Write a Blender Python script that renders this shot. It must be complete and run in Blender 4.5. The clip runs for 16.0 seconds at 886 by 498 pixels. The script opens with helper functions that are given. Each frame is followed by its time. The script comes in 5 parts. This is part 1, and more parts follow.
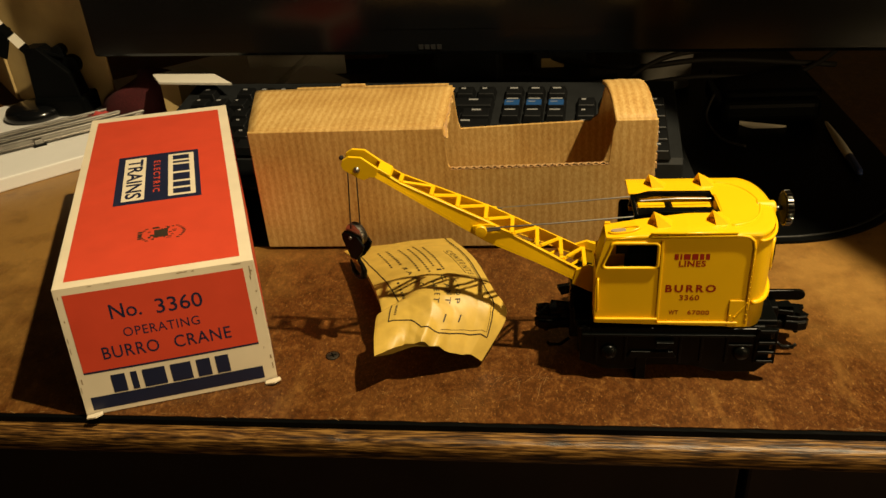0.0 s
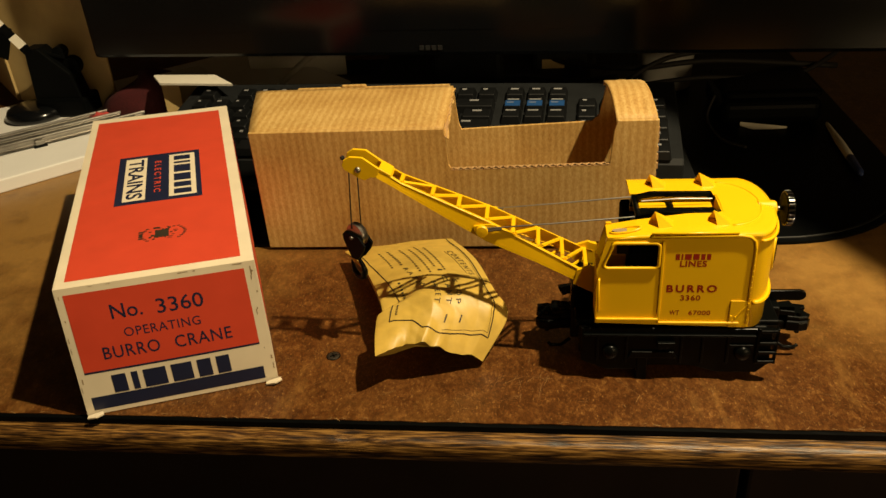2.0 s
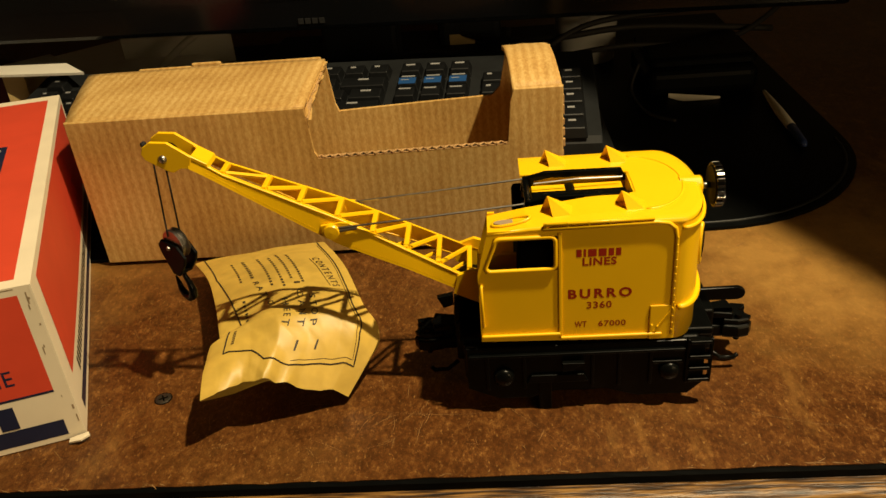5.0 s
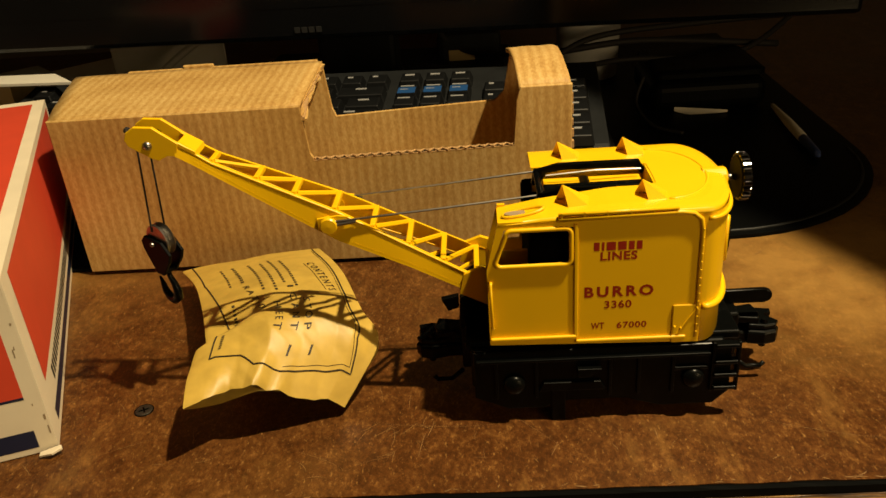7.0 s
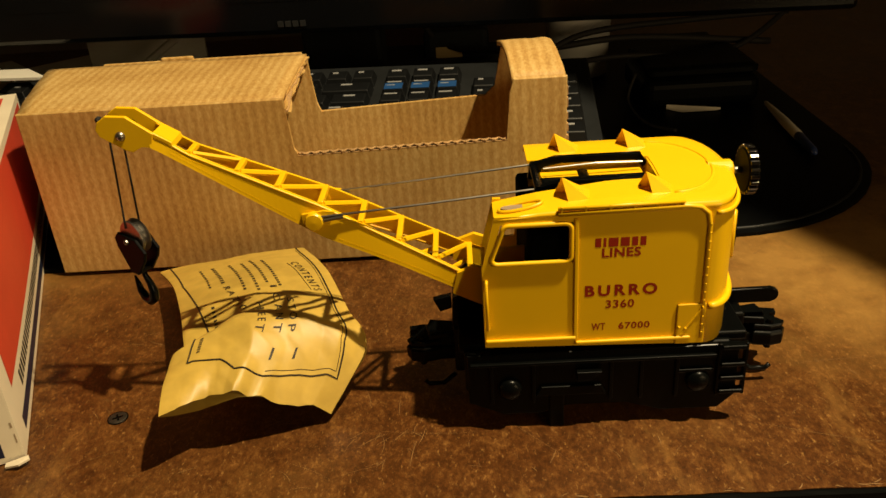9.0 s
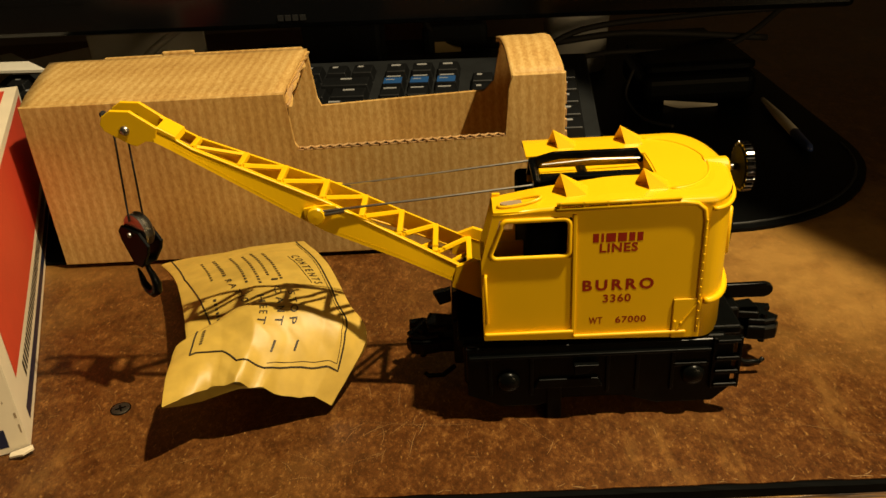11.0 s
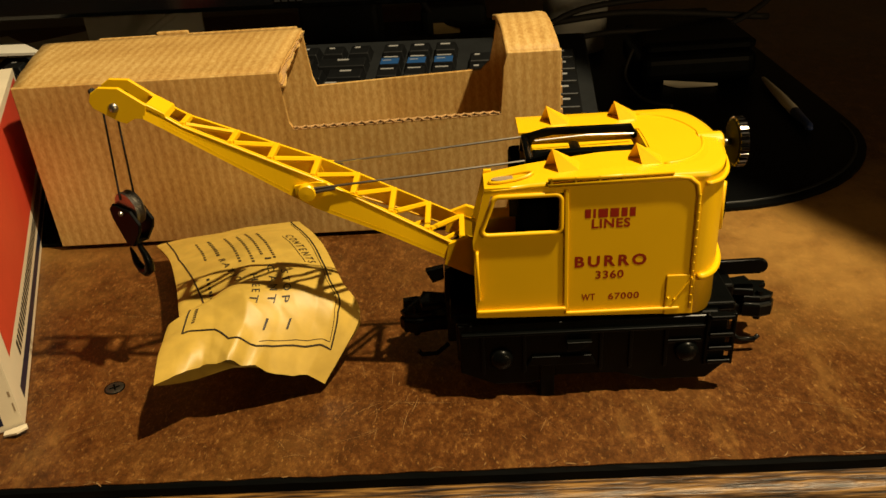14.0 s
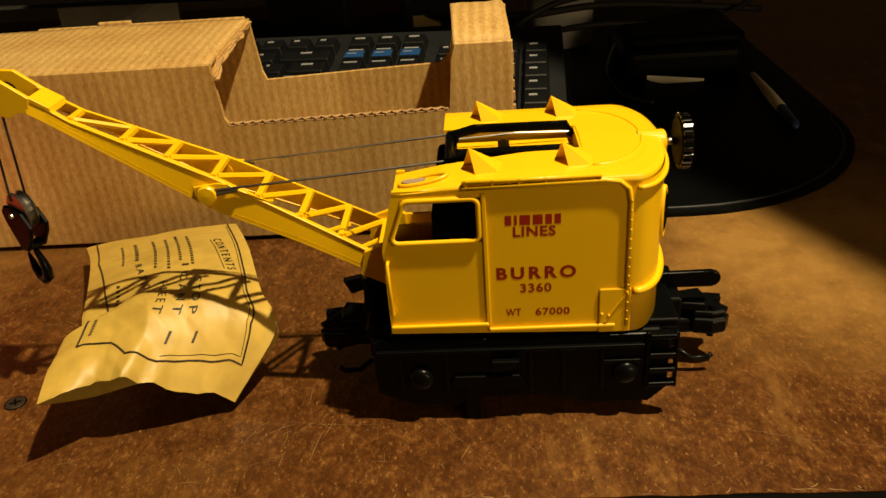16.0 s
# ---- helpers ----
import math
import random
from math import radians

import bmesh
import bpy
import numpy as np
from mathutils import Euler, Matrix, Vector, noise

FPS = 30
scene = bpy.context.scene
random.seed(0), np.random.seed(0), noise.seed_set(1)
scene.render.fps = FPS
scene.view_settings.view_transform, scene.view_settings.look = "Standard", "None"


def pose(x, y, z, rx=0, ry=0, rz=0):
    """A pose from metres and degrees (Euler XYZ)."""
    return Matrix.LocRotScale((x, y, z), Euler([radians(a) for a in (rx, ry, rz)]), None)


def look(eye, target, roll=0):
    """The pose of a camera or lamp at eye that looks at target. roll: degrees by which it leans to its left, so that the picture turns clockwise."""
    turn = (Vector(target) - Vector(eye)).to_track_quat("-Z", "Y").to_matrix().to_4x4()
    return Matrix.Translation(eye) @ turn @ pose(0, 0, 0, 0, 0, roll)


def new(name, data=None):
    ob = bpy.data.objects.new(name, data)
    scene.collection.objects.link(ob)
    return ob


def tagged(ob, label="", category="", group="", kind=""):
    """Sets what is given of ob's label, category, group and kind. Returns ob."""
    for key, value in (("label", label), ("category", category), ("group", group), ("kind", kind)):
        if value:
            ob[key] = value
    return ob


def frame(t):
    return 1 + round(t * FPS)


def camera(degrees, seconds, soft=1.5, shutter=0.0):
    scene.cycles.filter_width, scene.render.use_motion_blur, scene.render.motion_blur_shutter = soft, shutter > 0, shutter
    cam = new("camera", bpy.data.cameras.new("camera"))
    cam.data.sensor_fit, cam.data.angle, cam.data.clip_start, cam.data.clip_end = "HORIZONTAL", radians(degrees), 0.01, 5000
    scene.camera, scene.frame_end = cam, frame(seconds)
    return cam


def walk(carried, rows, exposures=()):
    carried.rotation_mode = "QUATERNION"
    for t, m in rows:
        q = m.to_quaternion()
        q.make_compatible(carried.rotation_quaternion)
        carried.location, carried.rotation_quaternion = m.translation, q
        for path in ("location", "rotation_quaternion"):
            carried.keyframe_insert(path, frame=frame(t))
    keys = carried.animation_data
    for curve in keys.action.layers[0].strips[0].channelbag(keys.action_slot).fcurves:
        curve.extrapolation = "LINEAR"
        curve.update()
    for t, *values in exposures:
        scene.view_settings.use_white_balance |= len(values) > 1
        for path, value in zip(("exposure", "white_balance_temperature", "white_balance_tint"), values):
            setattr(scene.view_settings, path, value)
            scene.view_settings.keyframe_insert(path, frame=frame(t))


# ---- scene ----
cam = camera(57.90, 16.0)
PATH = [
    (0, (0.0537, 0.0225, 0.289), (-0.0665, 0.8801, -0.211), -4.27),
    (0.5, (0.0534, 0.0234, 0.2894), (-0.0661, 0.881, -0.2108), -4.21),
    (1, (0.0534, 0.0224, 0.2902), (-0.0662, 0.8807, -0.2089), -4.25),
    (1.5, (0.054, 0.0214, 0.2896), (-0.066, 0.8802, -0.2084), -4.25),
    (2, (0.0533, 0.0221, 0.2882), (-0.0672, 0.8808, -0.2099), -4.25),
    (2.5, (0.0527, 0.0231, 0.2866), (-0.0671, 0.8815, -0.2121), -4.15),
    (3, (0.053, 0.0227, 0.2881), (-0.0687, 0.8818, -0.209), -4.08),
    (3.5, (0.0534, 0.0326, 0.2881), (-0.0655, 0.8908, -0.2112), -4.02),
    (4, (0.0708, 0.0735, 0.273), (-0.021, 0.9356, -0.2254), -3.82),
    (4.5, (0.0847, 0.0939, 0.2564), (0.0038, 0.9551, -0.2454), -5.45),
    (4.7, (0.0902, 0.1024, 0.2486), (0.0179, 0.9635, -0.2546), -5.43),
    (6.8, (0.0846, 0.1208, 0.2153), (0.0284, 1.0014, -0.2551), -4.81),
    (7, (0.0829, 0.1218, 0.213), (0.0271, 1.0064, -0.25), -4.65),
    (7.5, (0.0825, 0.1248, 0.2061), (0.0271, 1.0127, -0.2506), -4.54),
    (8, (0.0803, 0.1306, 0.202), (0.0321, 1.0203, -0.252), -4.37),
    (8.5, (0.0799, 0.1337, 0.2017), (0.0432, 1.0243, -0.2515), -4.1),
    (9, (0.0788, 0.135, 0.2034), (0.0434, 1.0222, -0.2566), -4.11),
    (11.5, (0.0777, 0.1311, 0.2057), (0.0466, 1.013, -0.2648), -3.69),
    (12, (0.0779, 0.1312, 0.2058), (0.0468, 1.0105, -0.2694), -3.78),
    (12.5, (0.0768, 0.1316, 0.2065), (0.0459, 1.0098, -0.271), -3.77),
    (13, (0.0771, 0.1317, 0.2066), (0.046, 1.0079, -0.2743), -3.93),
    (13.5, (0.0818, 0.1315, 0.2059), (0.047, 1.0067, -0.2767), -4.06),
    (14, (0.0822, 0.1313, 0.2016), (0.044, 1.0066, -0.2804), -4.16),
    (14.5, (0.0893, 0.1326, 0.1996), (0.0435, 1.0069, -0.2837), -4.35),
    (15, (0.0982, 0.1385, 0.1953), (0.0522, 1.0072, -0.2979), -4.32),
    (15.5, (0.1044, 0.143, 0.1893), (0.0473, 1.014, -0.2986), -4.37),
    (16, (0.1167, 0.1576, 0.1898), (0.055, 1.0306, -0.2941), -4.49),
]
walk(cam, [(t, look(eye, target, roll)) for t, eye, target, roll in PATH])

# ---- world, lamp and added fill ----
world = bpy.data.worlds.new("room_air")
scene.world = world
world.use_nodes = True
world.node_tree.nodes["Background"].inputs[0].default_value = (1.0, 0.72, 0.42, 1)
world.node_tree.nodes["Background"].inputs[1].default_value = 0.017
scene.view_settings.exposure = 0.0

LAMP, AIM, RIM = Vector((0.46, 0.28, 1.02)), Vector((-0.60, 0.113, 0.0)), Vector((0.273, 0.483, 0.0))
spot = bpy.data.lights.new("desk_lamp_light", "SPOT")
spot.energy, spot.color, spot.shadow_soft_size = 78.0, (1.0, 0.80, 0.48), 0.014
spot.spot_size, spot.spot_blend = 2 * (AIM - LAMP).angle(RIM - LAMP), 0.022
lamp = new("desk_lamp_light", spot)
lamp.matrix_world = look(LAMP, AIM)
# Added fill with no lamp behind it: brightens upright faces from low front right.
room = bpy.data.lights.new("added_fill_light", "POINT")
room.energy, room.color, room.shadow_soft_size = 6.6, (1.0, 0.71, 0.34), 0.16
new("added_fill_light", room).location = (0.62, -0.20, 0.19)


# ---- materials ----
def node_mat(name):
    m = bpy.data.materials.new(name)
    m.use_nodes = True
    nt = m.node_tree
    return m, nt, nt.nodes["Principled BSDF"]


def mottled(name, colors, scale=60.0, rough=0.5, rough_var=0.12, bump=0.15, metal=0.0, detail=6.0, coat=0.0, scale2=None, depth=0.0006, ior=1.45):
    """Colour ramp over two noises, with roughness variation and fine relief."""
    m, nt, b = node_mat(name)
    n, l = nt.nodes, nt.links
    tc = n.new("ShaderNodeTexCoord")
    a = n.new("ShaderNodeTexNoise")
    a.inputs["Scale"].default_value, a.inputs["Detail"].default_value = scale, detail
    c = n.new("ShaderNodeTexNoise")
    c.inputs["Scale"].default_value, c.inputs["Detail"].default_value = scale2 or scale * 0.13, 4.0
    l.new(tc.outputs["Object"], a.inputs["Vector"])
    l.new(tc.outputs["Object"], c.inputs["Vector"])
    mix = n.new("ShaderNodeMix")
    mix.inputs[0].default_value = 0.5
    l.new(a.outputs[0], mix.inputs[2])
    l.new(c.outputs[0], mix.inputs[3])
    ramp = n.new("ShaderNodeValToRGB")
    while len(ramp.color_ramp.elements) < len(colors):
        ramp.color_ramp.elements.new(0.5)
    for k, (e, col) in enumerate(zip(ramp.color_ramp.elements, colors)):
        e.position = 0.34 + 0.32 * k / max(1, len(colors) - 1)
        e.color = (*col, 1)
    l.new(mix.outputs[0], ramp.inputs[0])
    l.new(ramp.outputs[0], b.inputs["Base Color"])
    mr = n.new("ShaderNodeMapRange")
    mr.inputs[3].default_value, mr.inputs[4].default_value = max(0.02, rough - rough_var), min(1, rough + rough_var)
    l.new(c.outputs[0], mr.inputs[0])
    l.new(mr.outputs[0], b.inputs["Roughness"])
    bp = n.new("ShaderNodeBump")
    bp.inputs["Strength"].default_value, bp.inputs["Distance"].default_value = bump, depth
    l.new(a.outputs[0], bp.inputs["Height"])
    l.new(bp.outputs[0], b.inputs["Normal"])
    b.inputs["Metallic"].default_value = metal
    b.inputs["IOR"].default_value = ior
    b.inputs["Coat Weight"].default_value = coat
    return m


def vary(c, k=0.12):
    return [tuple(x * (1 - k) for x in c), c, tuple(min(1, x * (1 + k)) for x in c)]


YELLOW = mottled("yellow_plastic", vary((0.86, 0.508, 0.0035), 0.02), 90, 0.34, 0.05, 0.03, depth=0.0002)
BLACK = mottled("black_plastic", vary((0.0018, 0.0021, 0.0020), 0.35), 120, 0.27, 0.08, 0.16, depth=0.0003, ior=1.22)
BLACKSOFT = mottled("black_matt_plastic", vary((0.0080, 0.0092, 0.0100), 0.25), 150, 0.66, 0.08, 0.1, ior=1.33)
KEYCAP = mottled("black_keycap_plastic", vary((0.0045, 0.005, 0.0055), 0.25), 150, 0.46, 0.08, 0.1, ior=1.35)
MATBLACK = mottled("dusty_black_vinyl", vary((0.0052, 0.0058, 0.0060), 0.45), 160, 0.48, 0.12, 0.25, scale2=22, ior=1.42)
BLACKGLOSS = mottled("black_gloss_plastic", vary((0.0036, 0.0040, 0.0046), 0.2), 20, 0.17, 0.03, 0.01)
INK = mottled("red_lettering", vary((0.30, 0.018, 0.004), 0.12), 300, 0.45, 0.05, 0.02)
STEEL = mottled("dull_steel", vary((0.36, 0.34, 0.31), 0.15), 200, 0.36, 0.1, 0.05, metal=1.0)
GUNMETAL = mottled("black_chrome", vary((0.13, 0.125, 0.12), 0.15), 80, 0.12, 0.04, 0.02, metal=1.0)
RED = mottled("orange_red_print", vary((0.60, 0.062, 0.027), 0.07), 60, 0.46, 0.06, 0.06)
CREAM = mottled("aged_white_card", vary((0.72, 0.63, 0.47), 0.08), 50, 0.6, 0.06, 0.08)
NAVY = mottled("navy_print", vary((0.012, 0.016, 0.045), 0.15), 80, 0.45, 0.06, 0.04)
GREY_CARD = mottled("raw_card", vary((0.30, 0.22, 0.13), 0.15), 200, 0.8, 0.05, 0.2)
PAPERBLACK = mottled("black_print", vary((0.030, 0.022, 0.012), 0.2), 200, 0.6, 0.05, 0.03)
OLDSTEEL = mottled("tarnished_steel", vary((0.060, 0.052, 0.040), 0.4), 300, 0.5, 0.1, 0.2, metal=0.8)
DEEPBLACK = mottled("black_enamel", vary((0.0024, 0.0027, 0.0027), 0.2), 150, 0.42, 0.06, 0.08, ior=1.14)
CORD = mottled("black_cord", vary((0.012, 0.010, 0.009), 0.2), 900, 0.7, 0.1, 0.4)
WHITEPLASTIC = mottled("white_slab_paint", vary((0.84, 0.83, 0.80), 0.03), 40, 0.45, 0.06, 0.04)
PAPER = mottled("white_paper", vary((0.72, 0.68, 0.58), 0.04), 60, 0.75, 0.05, 0.06)
TANCARD = mottled("tan_cardboard", vary((0.50, 0.355, 0.145), 0.10), 70, 0.7, 0.06, 0.08)
CLOTH = mottled("dark_red_cloth", vary((0.052, 0.0042, 0.0055), 0.25), 400, 0.95, 0.05, 0.5, depth=0.001)
BLUE = mottled("blue_legend", vary((0.009, 0.055, 0.18), 0.1), 200, 0.5, 0.05, 0.02)
LEGEND = mottled("white_legend", vary((0.26, 0.26, 0.26), 0.05), 200, 0.5, 0.05, 0.02)
WALLPAINT = mottled("wall_paint", vary((0.30, 0.25, 0.18), 0.08), 8, 0.8, 0.05, 0.1)
DRAWER = mottled("dark_stained_wood", vary((0.012, 0.006, 0.004), 0.25), 30, 0.5, 0.1, 0.1)
CANPAINT = mottled("pale_grey_can", vary((0.80, 0.79, 0.76), 0.06), 40, 0.34, 0.06, 0.03)
CABLEGREY = mottled("grey_cable", vary((0.62, 0.58, 0.48), 0.1), 100, 0.5, 0.05, 0.03)
PENBLUE = mottled("blue_pen_cap", vary((0.03, 0.05, 0.16), 0.1), 100, 0.3, 0.05, 0.02)


def board_material():
    """Worn brown hardboard: fibre flecks, blotches, pale scuffs and scratches."""
    m, nt, b = node_mat("brown_hardboard")
    n, l = nt.nodes, nt.links
    tc = n.new("ShaderNodeTexCoord")

    def noise_tex(scale, detail, stretch=(1, 1, 1), turn=0.0, rough=0.6):
        mp = n.new("ShaderNodeMapping")
        mp.inputs["Scale"].default_value = stretch
        mp.inputs["Rotation"].default_value = (0, 0, turn)
        t = n.new("ShaderNodeTexNoise")
        t.inputs["Scale"].default_value, t.inputs["Detail"].default_value = scale, detail
        t.inputs["Roughness"].default_value = rough
        l.new(tc.outputs["Object"], mp.inputs[0])
        l.new(mp.outputs[0], t.inputs["Vector"])
        return t.outputs[0]

    def ramp(src, stops):
        r = n.new("ShaderNodeValToRGB")
        while len(r.color_ramp.elements) < len(stops):
            r.color_ramp.elements.new(0.5)
        for e, (p, c) in zip(r.color_ramp.elements, stops):
            e.position, e.color = p, (*c, 1)
        l.new(src, r.inputs[0])
        return r.outputs[0]

    def mixed(f, a, c):
        x = n.new("ShaderNodeMix")
        x.data_type = "RGBA"
        l.new(f, x.inputs[0])
        l.new(a, x.inputs[6])
        l.new(c, x.inputs[7])
        return x.outputs[2]

    big, fine = noise_tex(10, 5), noise_tex(520, 8, (1, 0.75, 1), 0.3, 0.7)
    blot, grain = noise_tex(120, 13, (1, 0.75, 1), 0.4, 0.84), noise_tex(420, 9, (1, 0.7, 1), 1.1, 0.8)
    base = ramp(big, [(0.32, (0.076, 0.0250, 0.0048)), (0.5, (0.108, 0.0385, 0.0076)), (0.68, (0.150, 0.060, 0.013))])
    dark = ramp(blot, [(0.41, (0.018, 0.0055, 0.0013)), (0.49, (0.072, 0.0245, 0.0050)), (0.54, (0.105, 0.039, 0.0085)), (0.62, (0.270, 0.122, 0.031))])
    half = n.new("ShaderNodeValue")
    half.outputs[0].default_value = 0.60
    col = mixed(half.outputs[0], base, dark)

    def tint(mask, colour):
        p = n.new("ShaderNodeRGB")
        p.outputs[0].default_value = (*colour, 1)
        return mixed(mask, col, p.outputs[0])
    col = tint(ramp(grain, [(0.40, (0.55, 0.55, 0.55)), (0.50, (0, 0, 0))]), (0.030, 0.0095, 0.0022))
    col = tint(ramp(grain, [(0.54, (0, 0, 0)), (0.64, (0.55, 0.55, 0.55))]), (0.235, 0.108, 0.028))
    col = tint(ramp(fine, [(0.30, (0.6, 0.6, 0.6)), (0.47, (0, 0, 0))]), (0.030, 0.010, 0.0024))
    col = tint(ramp(noise_tex(700, 5, (1, 0.5, 1), 0.9), [(0.59, (0, 0, 0)), (0.72, (0.7, 0.7, 0.7))]), (0.36, 0.185, 0.054))
    col = tint(ramp(noise_tex(40, 12, (1, 0.30, 1), 0.25, 0.7), [(0.57, (0, 0, 0)), (0.72, (0.6, 0.6, 0.6))]), (0.26, 0.128, 0.031))
    col = tint(ramp(noise_tex(5.5, 9, (1, 1, 1), 0.0, 0.7), [(0.50, (0, 0, 0)), (0.68, (0.45, 0.45, 0.45))]), (0.205, 0.098, 0.022))
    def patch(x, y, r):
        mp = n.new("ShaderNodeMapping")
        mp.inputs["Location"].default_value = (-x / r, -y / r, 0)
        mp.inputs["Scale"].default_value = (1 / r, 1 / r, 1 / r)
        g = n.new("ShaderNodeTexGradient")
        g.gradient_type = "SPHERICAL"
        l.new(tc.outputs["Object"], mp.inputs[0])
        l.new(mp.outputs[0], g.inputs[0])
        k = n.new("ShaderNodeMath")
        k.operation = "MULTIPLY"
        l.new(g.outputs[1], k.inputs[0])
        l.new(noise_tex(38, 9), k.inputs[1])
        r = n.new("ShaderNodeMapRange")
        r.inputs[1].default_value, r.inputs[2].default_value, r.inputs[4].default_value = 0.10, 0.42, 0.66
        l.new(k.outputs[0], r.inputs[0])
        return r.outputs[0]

    # Two tawny patches, back left and right, fading outwards through noise.
    tawny = n.new("ShaderNodeRGB")
    tawny.outputs[0].default_value = (0.39, 0.215, 0.053, 1)
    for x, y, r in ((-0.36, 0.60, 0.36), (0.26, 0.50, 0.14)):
        col = mixed(patch(x, y, r), col, tawny.outputs[0])
    b.inputs["IOR"].default_value = 1.36
    l.new(col, b.inputs["Base Color"])
    rr = n.new("ShaderNodeMapRange")
    rr.inputs[3].default_value, rr.inputs[4].default_value = 0.24, 0.46
    l.new(big, rr.inputs[0])
    l.new(rr.outputs[0], b.inputs["Roughness"])
    bp = n.new("ShaderNodeBump")
    bp.inputs["Strength"].default_value, bp.inputs["Distance"].default_value = 0.30, 0.0004
    l.new(grain, bp.inputs["Height"])
    l.new(bp.outputs[0], b.inputs["Normal"])
    return m


def stretched(name, colors, along, fine, rough, bump, stops=(0.3, 0.5, 0.7)):
    """Wood grain drawn out along x."""
    m, nt, b = node_mat(name)
    n, l = nt.nodes, nt.links
    tc = n.new("ShaderNodeTexCoord")
    mp = n.new("ShaderNodeMapping")
    mp.inputs["Scale"].default_value = along
    t = n.new("ShaderNodeTexNoise")
    t.inputs["Scale"].default_value, t.inputs["Detail"].default_value = fine, 7
    l.new(tc.outputs["Object"], mp.inputs[0])
    l.new(mp.outputs[0], t.inputs["Vector"])
    src = t.outputs[0]
    r = n.new("ShaderNodeValToRGB")
    r.color_ramp.elements.new(0.5)
    for e, p, c in zip(r.color_ramp.elements, stops, colors):
        e.position, e.color = p, (*c, 1)
    l.new(src, r.inputs[0])
    l.new(r.outputs[0], b.inputs["Base Color"])
    b.inputs["Roughness"].default_value = rough
    bp = n.new("ShaderNodeBump")
    bp.inputs["Strength"].default_value, bp.inputs["Distance"].default_value = bump, 0.0006
    l.new(src, bp.inputs["Height"])
    l.new(bp.outputs[0], b.inputs["Normal"])
    return m


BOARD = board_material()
EDGEWOOD = stretched("worn_oak_edge", [(0.010, 0.0040, 0.0010), (0.085, 0.038, 0.0080), (0.26, 0.135, 0.032)], (2.2, 30, 30), 26, 0.42, 0.9, stops=(0.36, 0.50, 0.64))


def kraft_material():
    """Corrugated brown card: faint flutes, mottled fibre, rubbed and darkened patches."""
    m, nt, b = node_mat("kraft_corrugated")
    n, l = nt.nodes, nt.links
    tc = n.new("ShaderNodeTexCoord")

    def tex(scale, detail, stretch=(1, 1, 1), rough=0.6):
        mp = n.new("ShaderNodeMapping")
        mp.inputs["Scale"].default_value = stretch
        t = n.new("ShaderNodeTexNoise")
        t.inputs["Scale"].default_value, t.inputs["Detail"].default_value, t.inputs["Roughness"].default_value = scale, detail, rough
        l.new(tc.outputs["Object"], mp.inputs[0])
        l.new(mp.outputs[0], t.inputs["Vector"])
        return t.outputs[0]

    def weigh(a, c, f):
        mx = n.new("ShaderNodeMix")
        mx.inputs[0].default_value = f
        l.new(a, mx.inputs[2])
        l.new(c, mx.inputs[3])
        return mx.outputs[0]
    w = n.new("ShaderNodeTexWave")
    w.bands_direction = "X"
    w.inputs["Scale"].default_value, w.inputs["Distortion"].default_value = 62.0, 0.9
    w.inputs["Detail"].default_value, w.inputs["Detail Scale"].default_value = 3.0, 0.8
    l.new(tc.outputs["Object"], w.inputs["Vector"])
    fibre = tex(800, 6, (1, 0.5, 0.5))
    flutes = weigh(fibre, w.outputs[1], 0.17)
    tone = weigh(flutes, tex(17, 9, (1, 1, 0.55), 0.66), 0.46)
    r = n.new("ShaderNodeValToRGB")
    r.color_ramp.elements.new(0.5)
    for e, p, c in zip(r.color_ramp.elements, (0.34, 0.50, 0.67), ((0.34, 0.172, 0.037), (0.492, 0.296, 0.084), (0.65, 0.448, 0.168))):
        e.position, e.color = p, (*c, 1)
    l.new(tone, r.inputs[0])
    l.new(r.outputs[0], b.inputs["Base Color"])
    rr = n.new("ShaderNodeMapRange")
    rr.inputs[3].default_value, rr.inputs[4].default_value = 0.50, 0.80
    l.new(tone, rr.inputs[0])
    l.new(rr.outputs[0], b.inputs["Roughness"])
    bp = n.new("ShaderNodeBump")
    bp.inputs["Strength"].default_value, bp.inputs["Distance"].default_value = 0.16, 0.0004
    l.new(flutes, bp.inputs["Height"])
    l.new(bp.outputs[0], b.inputs["Normal"])
    return m


KRAFT = kraft_material()
KRAFTCUT = mottled("cut_corrugated_edge", vary((0.42, 0.25, 0.10), 0.25), 400, 0.85, 0.05, 0.5)
MANILA = mottled("manila_paper", vary((0.51, 0.342, 0.062), 0.18), 130, 0.46, 0.08, 0.14, depth=0.0008, scale2=28)


# ---- mesh helpers ----
def part(name, bm, material, parent=None, label="", smooth=False):
    """Links a bmesh as one mesh object under a thing or part."""
    bmesh.ops.recalc_face_normals(bm, faces=bm.faces)
    me = bpy.data.meshes.new(name)
    bm.to_mesh(me)
    bm.free()
    me.materials.append(material)
    if smooth:
        for p in me.polygons:
            p.use_smooth = True
    ob = new(name, me)
    if parent:
        ob.parent = parent
    if label:
        tagged(ob, label)
    return ob


def thing(name, at, label, category, group="", kind="", turn=0.0):
    ob = new(name)
    ob.empty_display_size = 0.02
    ob.matrix_world = pose(*at, 0, 0, turn)
    return tagged(ob, label, category, group, kind)


